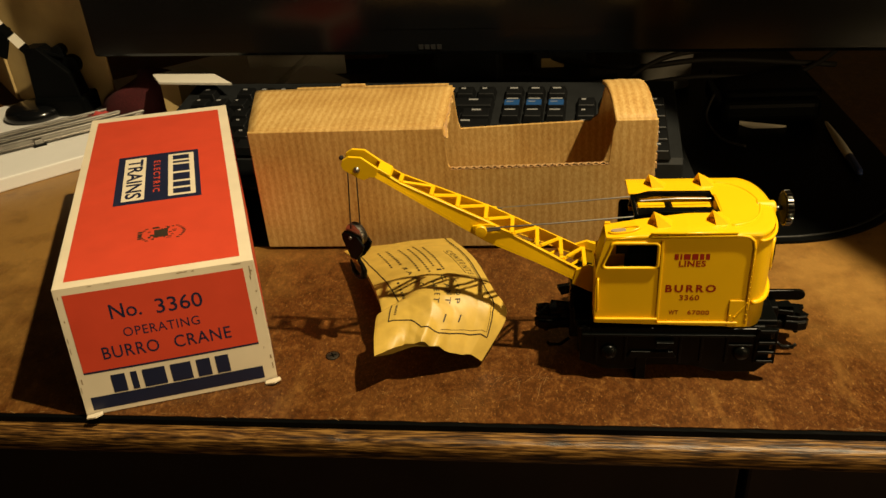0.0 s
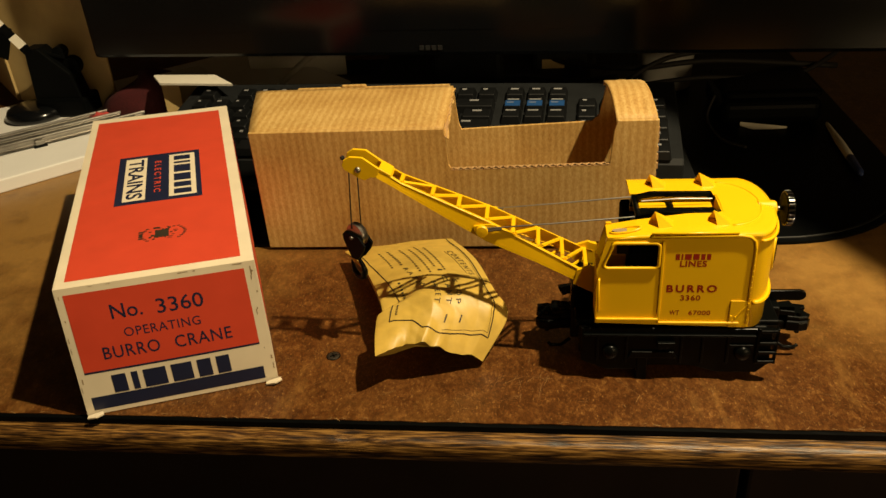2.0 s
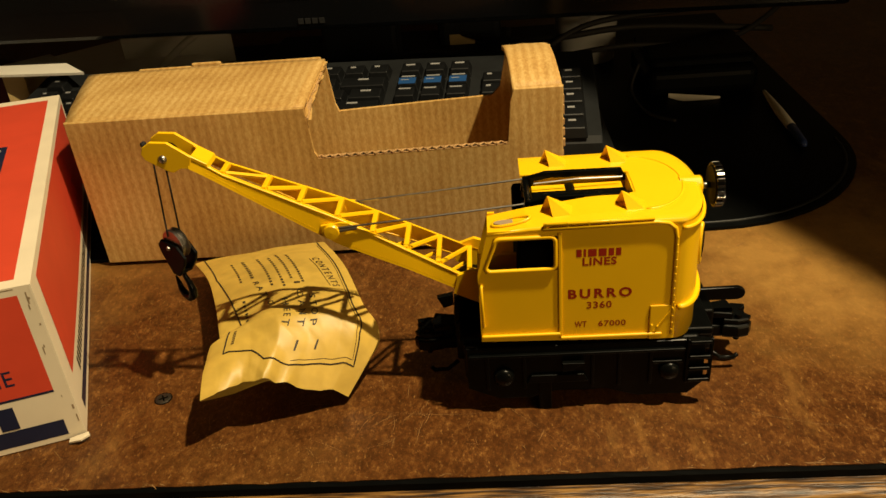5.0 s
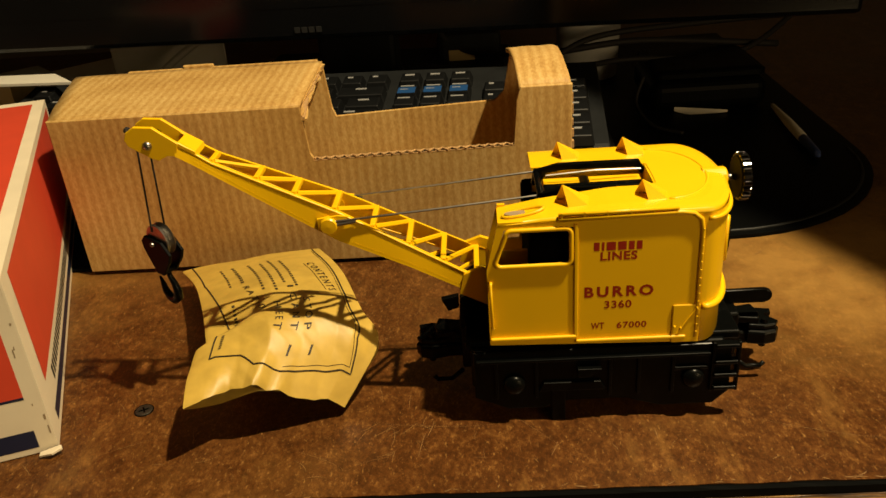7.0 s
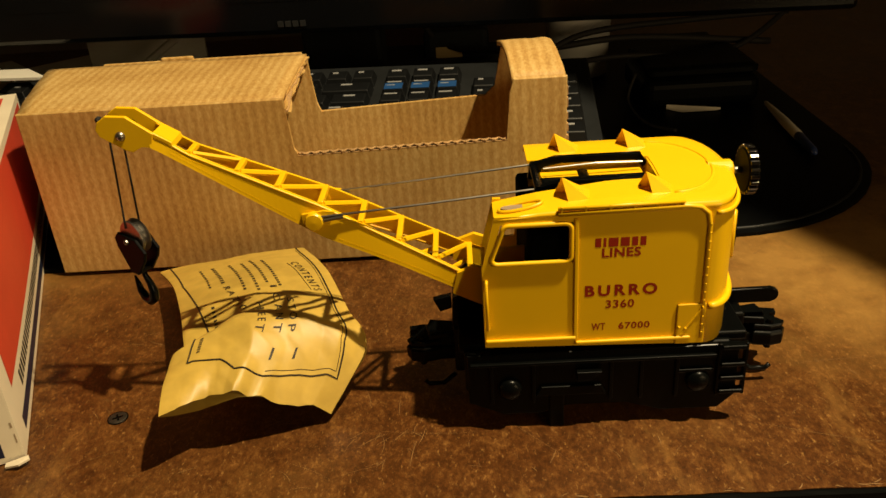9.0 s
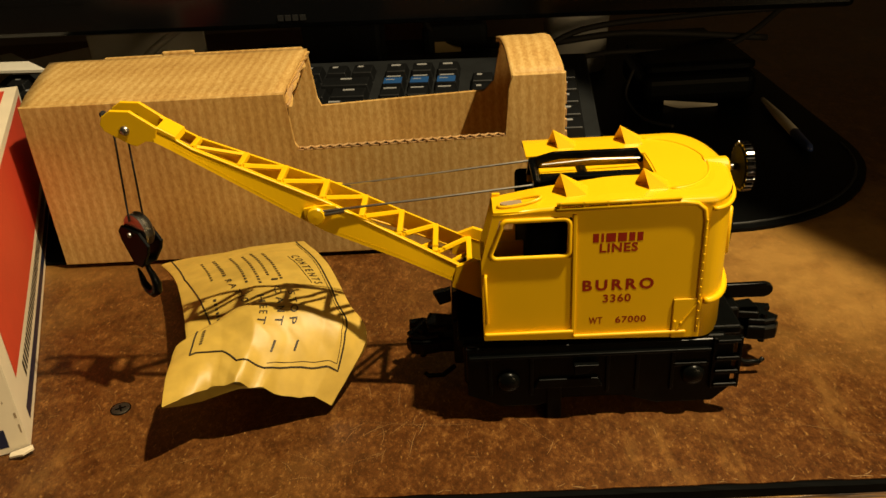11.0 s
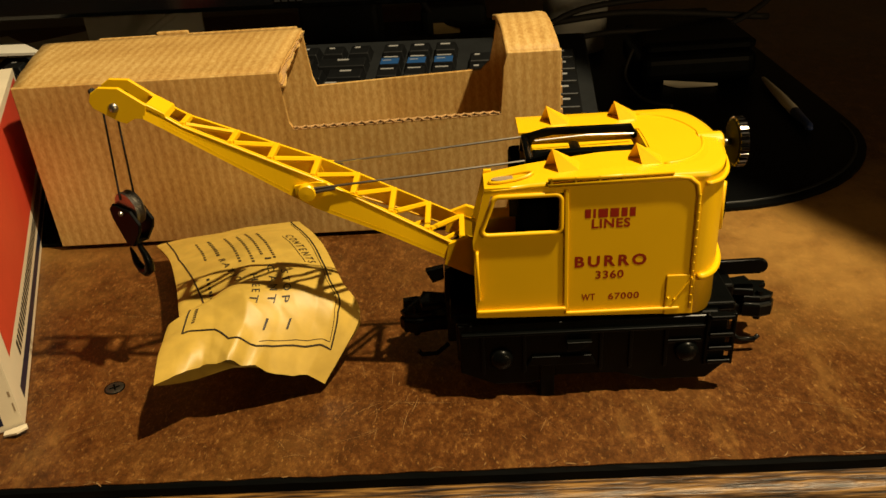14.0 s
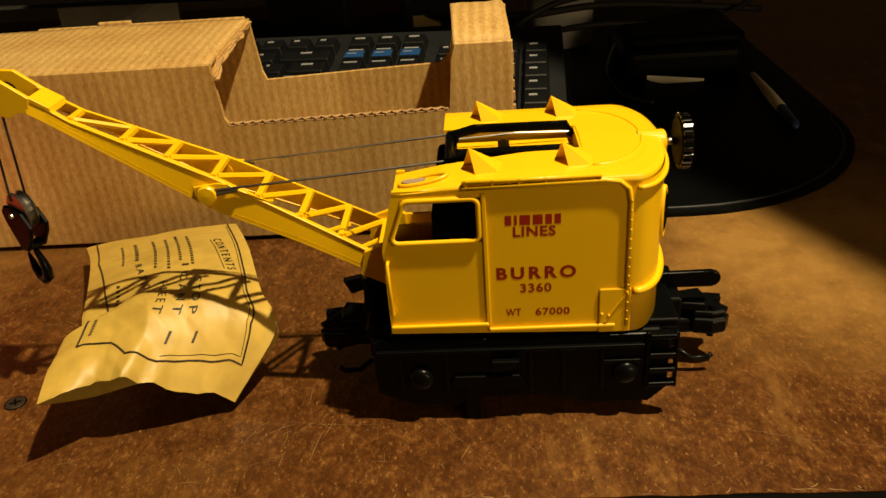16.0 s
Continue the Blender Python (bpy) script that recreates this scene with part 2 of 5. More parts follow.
def add_box(bm, lo, hi, bevel=0.0, m=None, seg=2):
    lo, hi = Vector(lo), Vector(hi)
    vs = bmesh.ops.create_cube(bm, size=1.0)["verts"]
    for v in vs:
        v.co = Vector((lo[k] + (v.co[k] + 0.5) * (hi[k] - lo[k]) for k in range(3)))
    if m is not None:
        bmesh.ops.transform(bm, matrix=m, verts=vs)
    if bevel:
        es = {e for v in vs for e in v.link_edges}
        bmesh.ops.bevel(bm, geom=list(es), offset=bevel, segments=seg, affect="EDGES", profile=0.5)
    return bm


def box(lo, hi, bevel=0.0, m=None, seg=2):
    return add_box(bmesh.new(), lo, hi, bevel, m, seg)


def add_prism(bm, outline, a, b, axis="y", bevel=0.0):
    """Outline of 2D points (x, z for axis y; y, z for axis x; x, y for axis z) drawn out from a to b."""
    def put(p, h):
        return {"y": (p[0], h, p[1]), "x": (h, p[0], p[1]), "z": (p[0], p[1], h)}[axis]
    va = [bm.verts.new(put(p, a)) for p in outline]
    vb = [bm.verts.new(put(p, b)) for p in outline]
    n = len(outline)
    fs = [bm.faces.new(va), bm.faces.new(vb[::-1])]
    for i in range(n):
        fs.append(bm.faces.new((va[i], vb[i], vb[(i + 1) % n], va[(i + 1) % n])))
    if bevel:
        rim = list({e for f in fs[:2] for e in f.edges})
        bmesh.ops.bevel(bm, geom=rim, offset=bevel, segments=2, affect="EDGES", profile=0.5)
    return bm


def prism(outline, a, b, axis="y", bevel=0.0):
    return add_prism(bmesh.new(), outline, a, b, axis, bevel)


def add_tube(bm, pts, r, sides=10, closed=False):
    pts = [Vector(p) for p in pts]
    rings, n = [], len(pts)
    ref = None
    for i, p in enumerate(pts):
        if closed:
            d = pts[(i + 1) % n] - pts[i - 1]
        else:
            d = pts[min(i + 1, n - 1)] - pts[max(i - 1, 0)]
        d.normalize()
        if ref is None:
            ref = d.orthogonal().normalized()
        u = (ref - d * ref.dot(d)).normalized()
        ref = u
        w = d.cross(u)
        rr = r[i] if isinstance(r, (list, tuple)) else r
        rings.append([bm.verts.new(p + rr * (math.cos(2 * math.pi * k / sides) * u + math.sin(2 * math.pi * k / sides) * w)) for k in range(sides)])
    for i in range(n if closed else n - 1):
        a, b = rings[i], rings[(i + 1) % n]
        for k in range(sides):
            bm.faces.new((a[k], a[(k + 1) % sides], b[(k + 1) % sides], b[k]))
    if not closed:
        bm.faces.new(rings[0][::-1])
        bm.faces.new(rings[-1])
    return bm


def tube(pts, r, sides=10, closed=False):
    return add_tube(bmesh.new(), pts, r, sides, closed)


def add_lathe(bm, profile, at=(0, 0, 0), axis="z", sides=32):
    """Profile of (radius, height) turned about an axis through at."""
    at = Vector(at)
    rings = []
    for r, h in profile:
        ring = []
        for k in range(sides):
            a = 2 * math.pi * k / sides
            c, s = r * math.cos(a), r * math.sin(a)
            ring.append(bm.verts.new(at + Vector({"z": (c, s, h), "x": (h, c, s), "y": (c, h, s)}[axis])))
        rings.append(ring)
    for a, b in zip(rings, rings[1:]):
        for k in range(sides):
            bm.faces.new((a[k], a[(k + 1) % sides], b[(k + 1) % sides], b[k]))
    bm.faces.new(rings[0][::-1])
    bm.faces.new(rings[-1])
    return bm


def lathe(profile, at=(0, 0, 0), axis="z", sides=32):
    return add_lathe(bmesh.new(), profile, at, axis, sides)


def text_mesh(words, width, height, bold=0.0, spacing=1.0):
    """Flat letters of the built-in font filling width x height from the origin, as (vertices, faces)."""
    cu = bpy.data.curves.new("letters", "FONT")
    cu.body, cu.size, cu.offset, cu.space_character, cu.resolution_u = words, 1.0, bold, spacing, 3
    ob = bpy.data.objects.new("letters", cu)
    scene.collection.objects.link(ob)
    dg = bpy.context.evaluated_depsgraph_get()
    me = bpy.data.meshes.new_from_object(ob.evaluated_get(dg))
    vs = [v.co.copy() for v in me.vertices]
    fs = [tuple(p.vertices) for p in me.polygons]
    bpy.data.objects.remove(ob)
    bpy.data.curves.remove(cu)
    bpy.data.meshes.remove(me)
    x0, x1 = min(v.x for v in vs), max(v.x for v in vs)
    y0, y1 = min(v.y for v in vs), max(v.y for v in vs)
    return [((v.x - x0) / (x1 - x0) * width, (v.y - y0) / (y1 - y0) * height) for v in vs], fs


def printed(name, words, width, height, place, material, parent, bold=0.0, spacing=1.0, label=""):
    """Letters laid on a surface: place(a, b) gives the point for a across and b up the line of words."""
    vs, fs = text_mesh(words, width, height, bold, spacing)
    bm = bmesh.new()
    bv = [bm.verts.new(place(a, b)) for a, b in vs]
    for f in fs:
        try:
            bm.faces.new([bv[k] for k in f])
        except ValueError:
            pass
    return part(name, bm, material, parent, label)


def add_patch(bm, place, a0, a1, b0, b1, na=8, nb=2):
    """A thin print laid on a surface, subdivided to follow it."""
    g = [[bm.verts.new(place(a0 + (a1 - a0) * i / na, b0 + (b1 - b0) * j / nb)) for j in range(nb + 1)] for i in range(na + 1)]
    for i in range(na):
        for j in range(nb):
            bm.faces.new((g[i][j], g[i + 1][j], g[i + 1][j + 1], g[i][j + 1]))
    return bm


def bars(name, place, width, height, count, material, parent, label="", fill=0.62):
    """A row of plain blocks in place of letters."""
    bm = bmesh.new()
    for k in range(count):
        add_patch(bm, place, width * k / count, width * (k + fill) / count, 0, height, 1, 1)
    return part(name, bm, material, parent, label)


def blocks(name, place, width, height, widths, material, parent, label=""):
    """Plain blocks of uneven widths in place of a maker's name."""
    gap = 0.24
    unit = width / (sum(widths) + gap * (len(widths) - 1))
    bm, a = bmesh.new(), 0.0
    for w in widths:
        add_patch(bm, place, a, a + w * unit, 0, height, 2, 2)
        a += (w + gap) * unit
    return part(name, bm, material, parent, label)


NAME = (0.62, 0.28, 1.0, 0.92, 0.62, 0.60)


# ---- the room and the desk ----
def slab(name, lo, hi, material, label, category, bevel=0.0):
    return tagged(part(name, box(lo, hi, bevel), material), label, category, kind="structure")


slab("floor", (-2.2, -1.6, -0.80), (2.2, 1.5, -0.75), DRAWER, "dark wooden room floor under the desk", "floor")
slab("wall_north", (-2.2, 1.40, -0.75), (2.2, 1.50, 1.75), WALLPAINT, "dim tan painted wall behind the desk", "wall")
slab("wall_south", (-2.2, -1.70, -0.75), (2.2, -1.60, 1.75), WALLPAINT, "dim tan painted room wall", "wall")
slab("wall_west", (-2.3, -1.6, -0.75), (-2.2, 1.40, 1.75), WALLPAINT, "dim tan painted room wall", "wall")
slab("wall_east", (2.2, -1.6, -0.75), (2.3, 1.40, 1.75), WALLPAINT, "dim tan painted room wall", "wall")
slab("ceiling", (-2.2, -1.6, 1.75), (2.2, 1.40, 1.80), WALLPAINT, "dim painted ceiling", "ceiling")

EDGE = 0.3375
desk = thing("desk", (0, 0, 0), "worn brown hardboard desk with a chipped oak edge strip", "desk")


def desk_parts():
    rng = random.Random(4)
    # board with a slightly nibbled front edge
    bm = bmesh.new()
    xs = [-1.2 + 0.004 * i for i in range(601)]
    top, low = [], []
    for x in xs:
        y = EDGE + 0.0006 * noise.noise(Vector((x * 60, 0, 0))) + 0.0004 * rng.random()
        top.append(bm.verts.new((x, y, 0)))
        low.append(bm.verts.new((x, y + 0.0008, -0.0040)))
    back_t = [bm.verts.new((x, 1.10, 0)) for x in (xs[0], xs[-1])]
    back_b = [bm.verts.new((x, 1.10, -0.0040)) for x in (xs[0], xs[-1])]
    bm.faces.new([*top, back_t[1], back_t[0]])
    bm.faces.new([*low[::-1], back_b[0], back_b[1]])
    for i in range(600):
        bm.faces.new((top[i], top[i + 1], low[i + 1], low[i]))
    bm.faces.new((back_t[0], back_t[1], back_b[1], back_b[0]))
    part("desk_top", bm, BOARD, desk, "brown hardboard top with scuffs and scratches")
    bm = bmesh.new()
    rows = []
    for x in xs[::2]:
        q = 0.0005 * noise.noise(Vector((x * 90, 2.0, 0)))
        rows.append([bm.verts.new(p) for p in ((x, EDGE - 0.0004, -0.0005 + 0.5 * q), (x, EDGE - 0.0014, -0.0014 + q), (x, EDGE - 0.0016, -0.0048), (x, EDGE + 0.002, -0.0048), (x, EDGE + 0.002, -0.0005))])
    for a, b in zip(rows, rows[1:]):
        for k in range(5):
            bm.faces.new((a[k], a[(k + 1) % 5], b[(k + 1) % 5], b[k]))
    bm.faces.new(rows[0])
    bm.faces.new(rows[-1][::-1])
    part("board_edge", bm, DEEPBLACK, desk, "black front edge of the board")
    part("core", box((-1.2, EDGE + 0.004, -0.026), (1.2, 1.10, -0.0042)), DRAWER, desk)
    # oak strip with a rounded, chipped nose
    bm = bmesh.new()
    prof = [(0.0, -0.0050), (-0.0060, -0.0046), (-0.0085, -0.0052), (-0.0100, -0.0080), (-0.0103, -0.0120), (-0.0098, -0.0165), (-0.0080, -0.0185), (0.0, -0.0190)]
    rows = []
    for x in xs:
        chip = max(0.0, noise.noise(Vector((x * 34, 3.1, 0))) - 0.25) * 0.0035 + max(0.0, noise.noise(Vector((x * 130, 7.0, 0)))) * 0.0006
        rows.append([bm.verts.new((x, EDGE - 0.0012 + a + chip * (0.4 if 0 < i < 7 else 0), b - (chip if 1 <= i <= 3 else 0))) for i, (a, b) in enumerate(prof)])
    for a, b in zip(rows, rows[1:]):
        for k in range(len(prof) - 1):
            bm.faces.new((a[k], a[k + 1], b[k + 1], b[k]))
    bm.faces.new(rows[0])
    bm.faces.new(rows[-1][::-1])
    part("edge_strip", bm, EDGEWOOD, desk, "worn oak edge strip", smooth=True)
    for x0, x1 in ((-1.19, -0.462), (-0.458, 0.158), (0.162, 1.19)):
        part("drawer_front", box((x0, EDGE + 0.004, -0.20), (x1, EDGE + 0.022, -0.0275), 0.002), DRAWER, desk, "dark stained drawer front")
    for x in (-1.15, 1.10):
        part("leg", box((x, EDGE + 0.06, -0.75), (x + 0.05, 1.05, -0.0265), 0.003), DRAWER, desk)


desk_parts()


def screw_head(x, y):
    s = thing("screw", (x, y, 0), "small tarnished cross-head screw set in the desk top", "screw")
    s.scale = (0.95, 0.95, 0.8)
    part("head", lathe([(0.0001, 0.0003), (0.0018, 0.0006), (0.0036, 0.0006), (0.0042, 0.0003), (0.0042, -0.002)], sides=28), OLDSTEEL, s, smooth=True)
    for k, turn in enumerate((28, 118)):
        part("slot", box((-0.0022, -0.0004, 0.0005), (0.0022, 0.0004, 0.00075 + 0.00003 * k), m=pose(0, 0, 0, 0, 0, turn)), BLACK, s)
    part("rim", tube([(0.0041 * math.cos(a), 0.0041 * math.sin(a), 0.0002) for a in [2 * math.pi * k / 28 for k in range(28)]], 0.00035, 6, True), BLACK, s, "dark ring round the head")


screw_head(-0.0690, 0.3925)


def scratches():
    """Pale scratches scored into the board, laid as hairline slivers."""
    rng = random.Random(11)
    bm = bmesh.new()
    marks = []
    for _ in range(230):
        marks.append((rng.uniform(-0.30, 0.32), rng.uniform(0.345, 0.52), rng.uniform(0.0, 3.1), rng.uniform(0.002, 0.011), rng.uniform(0.00005, 0.00014), rng.uniform(-0.6, 0.6)))
    for _ in range(9):
        marks.append((rng.uniform(-0.10, 0.22), rng.uniform(0.350, 0.42), rng.gauss(-0.15, 0.35), rng.uniform(0.02, 0.055), rng.uniform(0.00005, 0.00009), rng.uniform(-0.2, 0.2)))
    for _ in range(16):
        marks.append((rng.gauss(0.045, 0.012), rng.gauss(0.372, 0.014), rng.gauss(1.1, 0.5), rng.uniform(0.004, 0.018), rng.uniform(0.00006, 0.00013), rng.uniform(-0.5, 0.5)))
    for _ in range(80):
        marks.append((rng.uniform(-0.35, 0.35), EDGE + rng.uniform(0.0003, 0.0022), rng.gauss(0.0, 0.3), rng.uniform(0.0008, 0.005), rng.uniform(0.0001, 0.0003), rng.uniform(-0.4, 0.4)))
    for x, y, a, n, w, bend in marks:
        pts = []
        for k in range(6):
            q = k / 5
            pts.append((x + n * q * math.cos(a + bend * q), y + n * q * math.sin(a + bend * q), w * math.sin(math.pi * (0.08 + 0.84 * q))))
        va = [bm.verts.new((px - math.sin(a) * pw, py + math.cos(a) * pw, 0.00015)) for px, py, pw in pts]
        vb = [bm.verts.new((px + math.sin(a) * pw, py - math.cos(a) * pw, 0.00015)) for px, py, pw in pts]
        for k in range(5):
            bm.faces.new((va[k], va[k + 1], vb[k + 1], vb[k]))
    m = mottled("pale_scratch", vary((0.235, 0.125, 0.040), 0.25), 300, 0.6, 0.1, 0.1)
    tagged(part("scratch_wear", bm, m, desk, "pale scratches in the board"), kind="stuff")


scratches()


# ---- red carton ----
def carton():
    c = thing("toy_carton", (-0.19, 0.45, 0), "orange-red and cream printed toy carton with worn edges", "box")
    o = Vector((-0.19, 0.45, 0))
    bnl, bnr = Vector((-0.1951, 0.3357, 0.0006)), Vector((-0.0962, 0.3700, 0.0006))
    tnl, tnr = Vector((-0.1957, 0.3440, 0.0778)), Vector((-0.0976, 0.3742, 0.0778))
    tfl, tfr = Vector((-0.2986, 0.5908, 0.0770)), Vector((-0.1982, 0.6190, 0.0770))
    bfl, bfr = tfl + Vector((0.0006, -0.004, -0.0764)), tfr + Vector((0.0010, -0.004, -0.0764))

    def face(a, b, d, e, lift):
        """A point on the quad a (origin) b (across) d (up) e (far corner), lifted off it and bowed a little."""
        nrm = (b - a).cross(d - a).normalized()
        def place(u, v):
            p = a.lerp(b, u).lerp(d.lerp(e, u), v)
            bow = 0.0007 * math.sin(math.pi * min(1, max(0, u))) * math.sin(math.pi * min(1, max(0, v)))
            return p + nrm * (bow + lift) - o
        return place

    quads = {"front": (bnl, bnr, tnl, tnr), "top": (tnl, tnr, tfl, tfr), "right": (bnr, bfr, tnr, tfr), "left": (bfl, bnl, tfl, tnl), "back": (bfr, bfl, tfr, tfl)}
    names = {"front": "end_flap", "top": "lid_panel", "right": "side_panel", "left": "side_panel", "back": "end_flap"}
    for k, q in quads.items():
        bm = bmesh.new()
        add_patch(bm, face(*q, 0.0), 0, 1, 0, 1, 16, 16)
        ob = part(names[k], bm, CREAM, c, "cream carton card")
        sol = ob.modifiers.new("thickness", "SOLIDIFY")
        sol.thickness, sol.offset = 0.0009, -1.0
    bm = bmesh.new()
    vs = [bm.verts.new(p - o) for p in (bnl, bnr, bfr, bfl)]
    bm.faces.new(vs)
    part("bottom_panel", bm, CREAM, c)
    # loose corner flaps at the foot of the end
    for p, s in ((bnl + Vector((0.001, -0.001, 0)), 1), (bnr + Vector((-0.006, -0.0035, 0)), -1)):
        bm = bmesh.new()
        add_prism(bm, [(0, 0), (0.011, 0.0035), (0.013, 0.0010), (0.009, -0.0032), (0.001, -0.0030)], 0.0003, 0.0011, "z")
        for v in bm.verts:
            v.co = Vector((v.co.x * 0.7, v.co.y * 0.8, v.co.z + 0.0012 * (v.co.x > 0.008))) + p - o
        part("torn_flap", bm, CREAM, c, "torn flap of cream card at the foot")
    # the printed end
    f = face(*quads["front"], 0.00010)
    bm = bmesh.new()
    add_patch(bm, f, 0.040, 0.940, 0.345, 0.950, 16, 12)
    part("printed_panel", bm, RED, c, "orange-red printed panel")
    bm = bmesh.new()
    add_patch(bm, f, 0.040, 0.940, 0.330, 0.345, 16, 1)
    part("printed_line", bm, NAVY, c)
    bm = bmesh.new()
    add_patch(bm, f, 0.040, 0.935, 0.035, 0.140, 16, 2)
    part("printed_band", bm, NAVY, c, "navy printed band")
    g = face(*quads["front"], 0.00018)
    printed("print", "No.", 0.155, 0.110, lambda a, b: g(0.245 + a, 0.725 + b), NAVY, c, 0.006)
    printed("print", "3360", 0.235, 0.112, lambda a, b: g(0.472 + a, 0.715 + b), NAVY, c, 0.004)
    printed("print", "OPERATING", 0.385, 0.070, lambda a, b: g(0.285 + a, 0.578 + b), NAVY, c, 0.0, 1.1)
    printed("print", "BURRO", 0.285, 0.098, lambda a, b: g(0.158 + a, 0.425 + b), NAVY, c, 0.004, 1.1)
    printed("print", "CRANE", 0.292, 0.098, lambda a, b: g(0.520 + a, 0.425 + b), NAVY, c, 0.004, 1.1)
    blocks("maker_print", lambda a, b: g(0.165 + a, 0.150 + b), 0.605, 0.145, NAME, NAVY, c, "bold navy maker's name blocks")
    # nicks and rubbed spots along the folded edges
    rng = random.Random(21)
    bm = bmesh.new()
    for _ in range(16):
        v = rng.uniform(0.04, 0.96)
        u = rng.choice((rng.uniform(0.965, 0.992), rng.uniform(0.955, 0.985), rng.uniform(0.004, 0.018)))
        add_patch(bm, f, u, u + rng.uniform(0.003, 0.008), v, v + rng.uniform(0.012, 0.05), 1, 3)
    for _ in range(6):
        u = rng.uniform(0.03, 0.93)
        add_patch(bm, f, u, u + rng.uniform(0.01, 0.05), 0.984 + rng.uniform(0, 0.006), 0.991, 4, 1)
    tagged(part("edge_nicks", bm, GREY_CARD, c, "rubbed nicks baring the raw card"), kind="stuff")
    # the printed lid
    f = face(*quads["top"], 0.00010)
    bm = bmesh.new()
    add_patch(bm, f, 0.050, 0.935, 0.025, 0.965, 14, 14)
    part("printed_panel", bm, RED, c, "orange-red printed panel")
    g = face(*quads["top"], 0.00018)
    bm = bmesh.new()
    add_patch(bm, g, 0.247, 0.767, 0.349, 0.652, 8, 8)
    label = part("printed_label", bm, NAVY, c, "navy label with two cream boxes")
    h = face(*quads["top"], 0.00026)
    for u0, u1 in ((0.292, 0.428), (0.570, 0.735)):
        bm = bmesh.new()
        add_patch(bm, h, u0, u1, 0.366, 0.634, 6, 8)
        part("label_box", bm, CREAM, label)
    k = face(*quads["top"], 0.00034)
    printed("print", "TRAINS", 0.245, 0.098, lambda a, b: k(0.312 + b, 0.622 - a), NAVY, label, 0.022)
    blocks("maker_print", lambda a, b: k(0.600 + b, 0.622 - a), 0.245, 0.105, NAME, NAVY, label, "navy maker's name blocks")
    printed("print", "ELECTRIC", 0.20, 0.042, lambda a, b: k(0.478 + b, 0.60 - a), RED, label, 0.02, 1.5)
    # crest in small dark shapes
    rng = random.Random(5)
    bm = bmesh.new()
    add_patch(bm, g, 0.495, 0.570, 0.160, 0.196, 3, 3)
    for _ in range(26):
        u, v = rng.uniform(0.46, 0.60), rng.uniform(0.148, 0.206)
        add_patch(bm, g, u, u + rng.uniform(0.008, 0.03), v, v + rng.uniform(0.002, 0.008), 1, 1)
    for s in (-1, 1):
        for q in range(9):
            a = q / 8
            u, v = 0.53 + s * (0.085 + 0.035 * math.sin(a * math.pi)), 0.148 + 0.055 * a
            add_patch(bm, g, u, u + 0.018, v, v + 0.004, 1, 1)
    for q in range(4):
        add_patch(bm, g, 0.405, 0.428, 0.160 + 0.010 * q, 0.167 + 0.010 * q, 1, 1)
    part("printed_crest", bm, PAPERBLACK, c, "small dark printed crest")
    # the side: red panel and a column of unreadable small print
    f, g = face(*quads["right"], 0.00010), face(*quads["right"], 0.00018)
    bm = bmesh.new()
    add_patch(bm, f, 0.055, 0.975, 0.30, 0.95, 14, 8)
    part("printed_panel", bm, RED, c, "orange-red printed panel")
    bm = bmesh.new()
    add_patch(bm, f, 0.055, 0.975, 0.045, 0.120, 14, 1)
    part("printed_band", bm, NAVY, c, "navy printed band")
    bars("small_print", lambda a, b: g(0.12 + a, 0.165 + b), 0.78, 0.085, 44, PAPERBLACK, c, "row of small unreadable print", 0.6)
    f = face(*quads["left"], 0.00010)
    bm = bmesh.new()
    add_patch(bm, f, 0.03, 0.95, 0.30, 0.95, 14, 8)
    part("printed_panel", bm, RED, c)


carton()


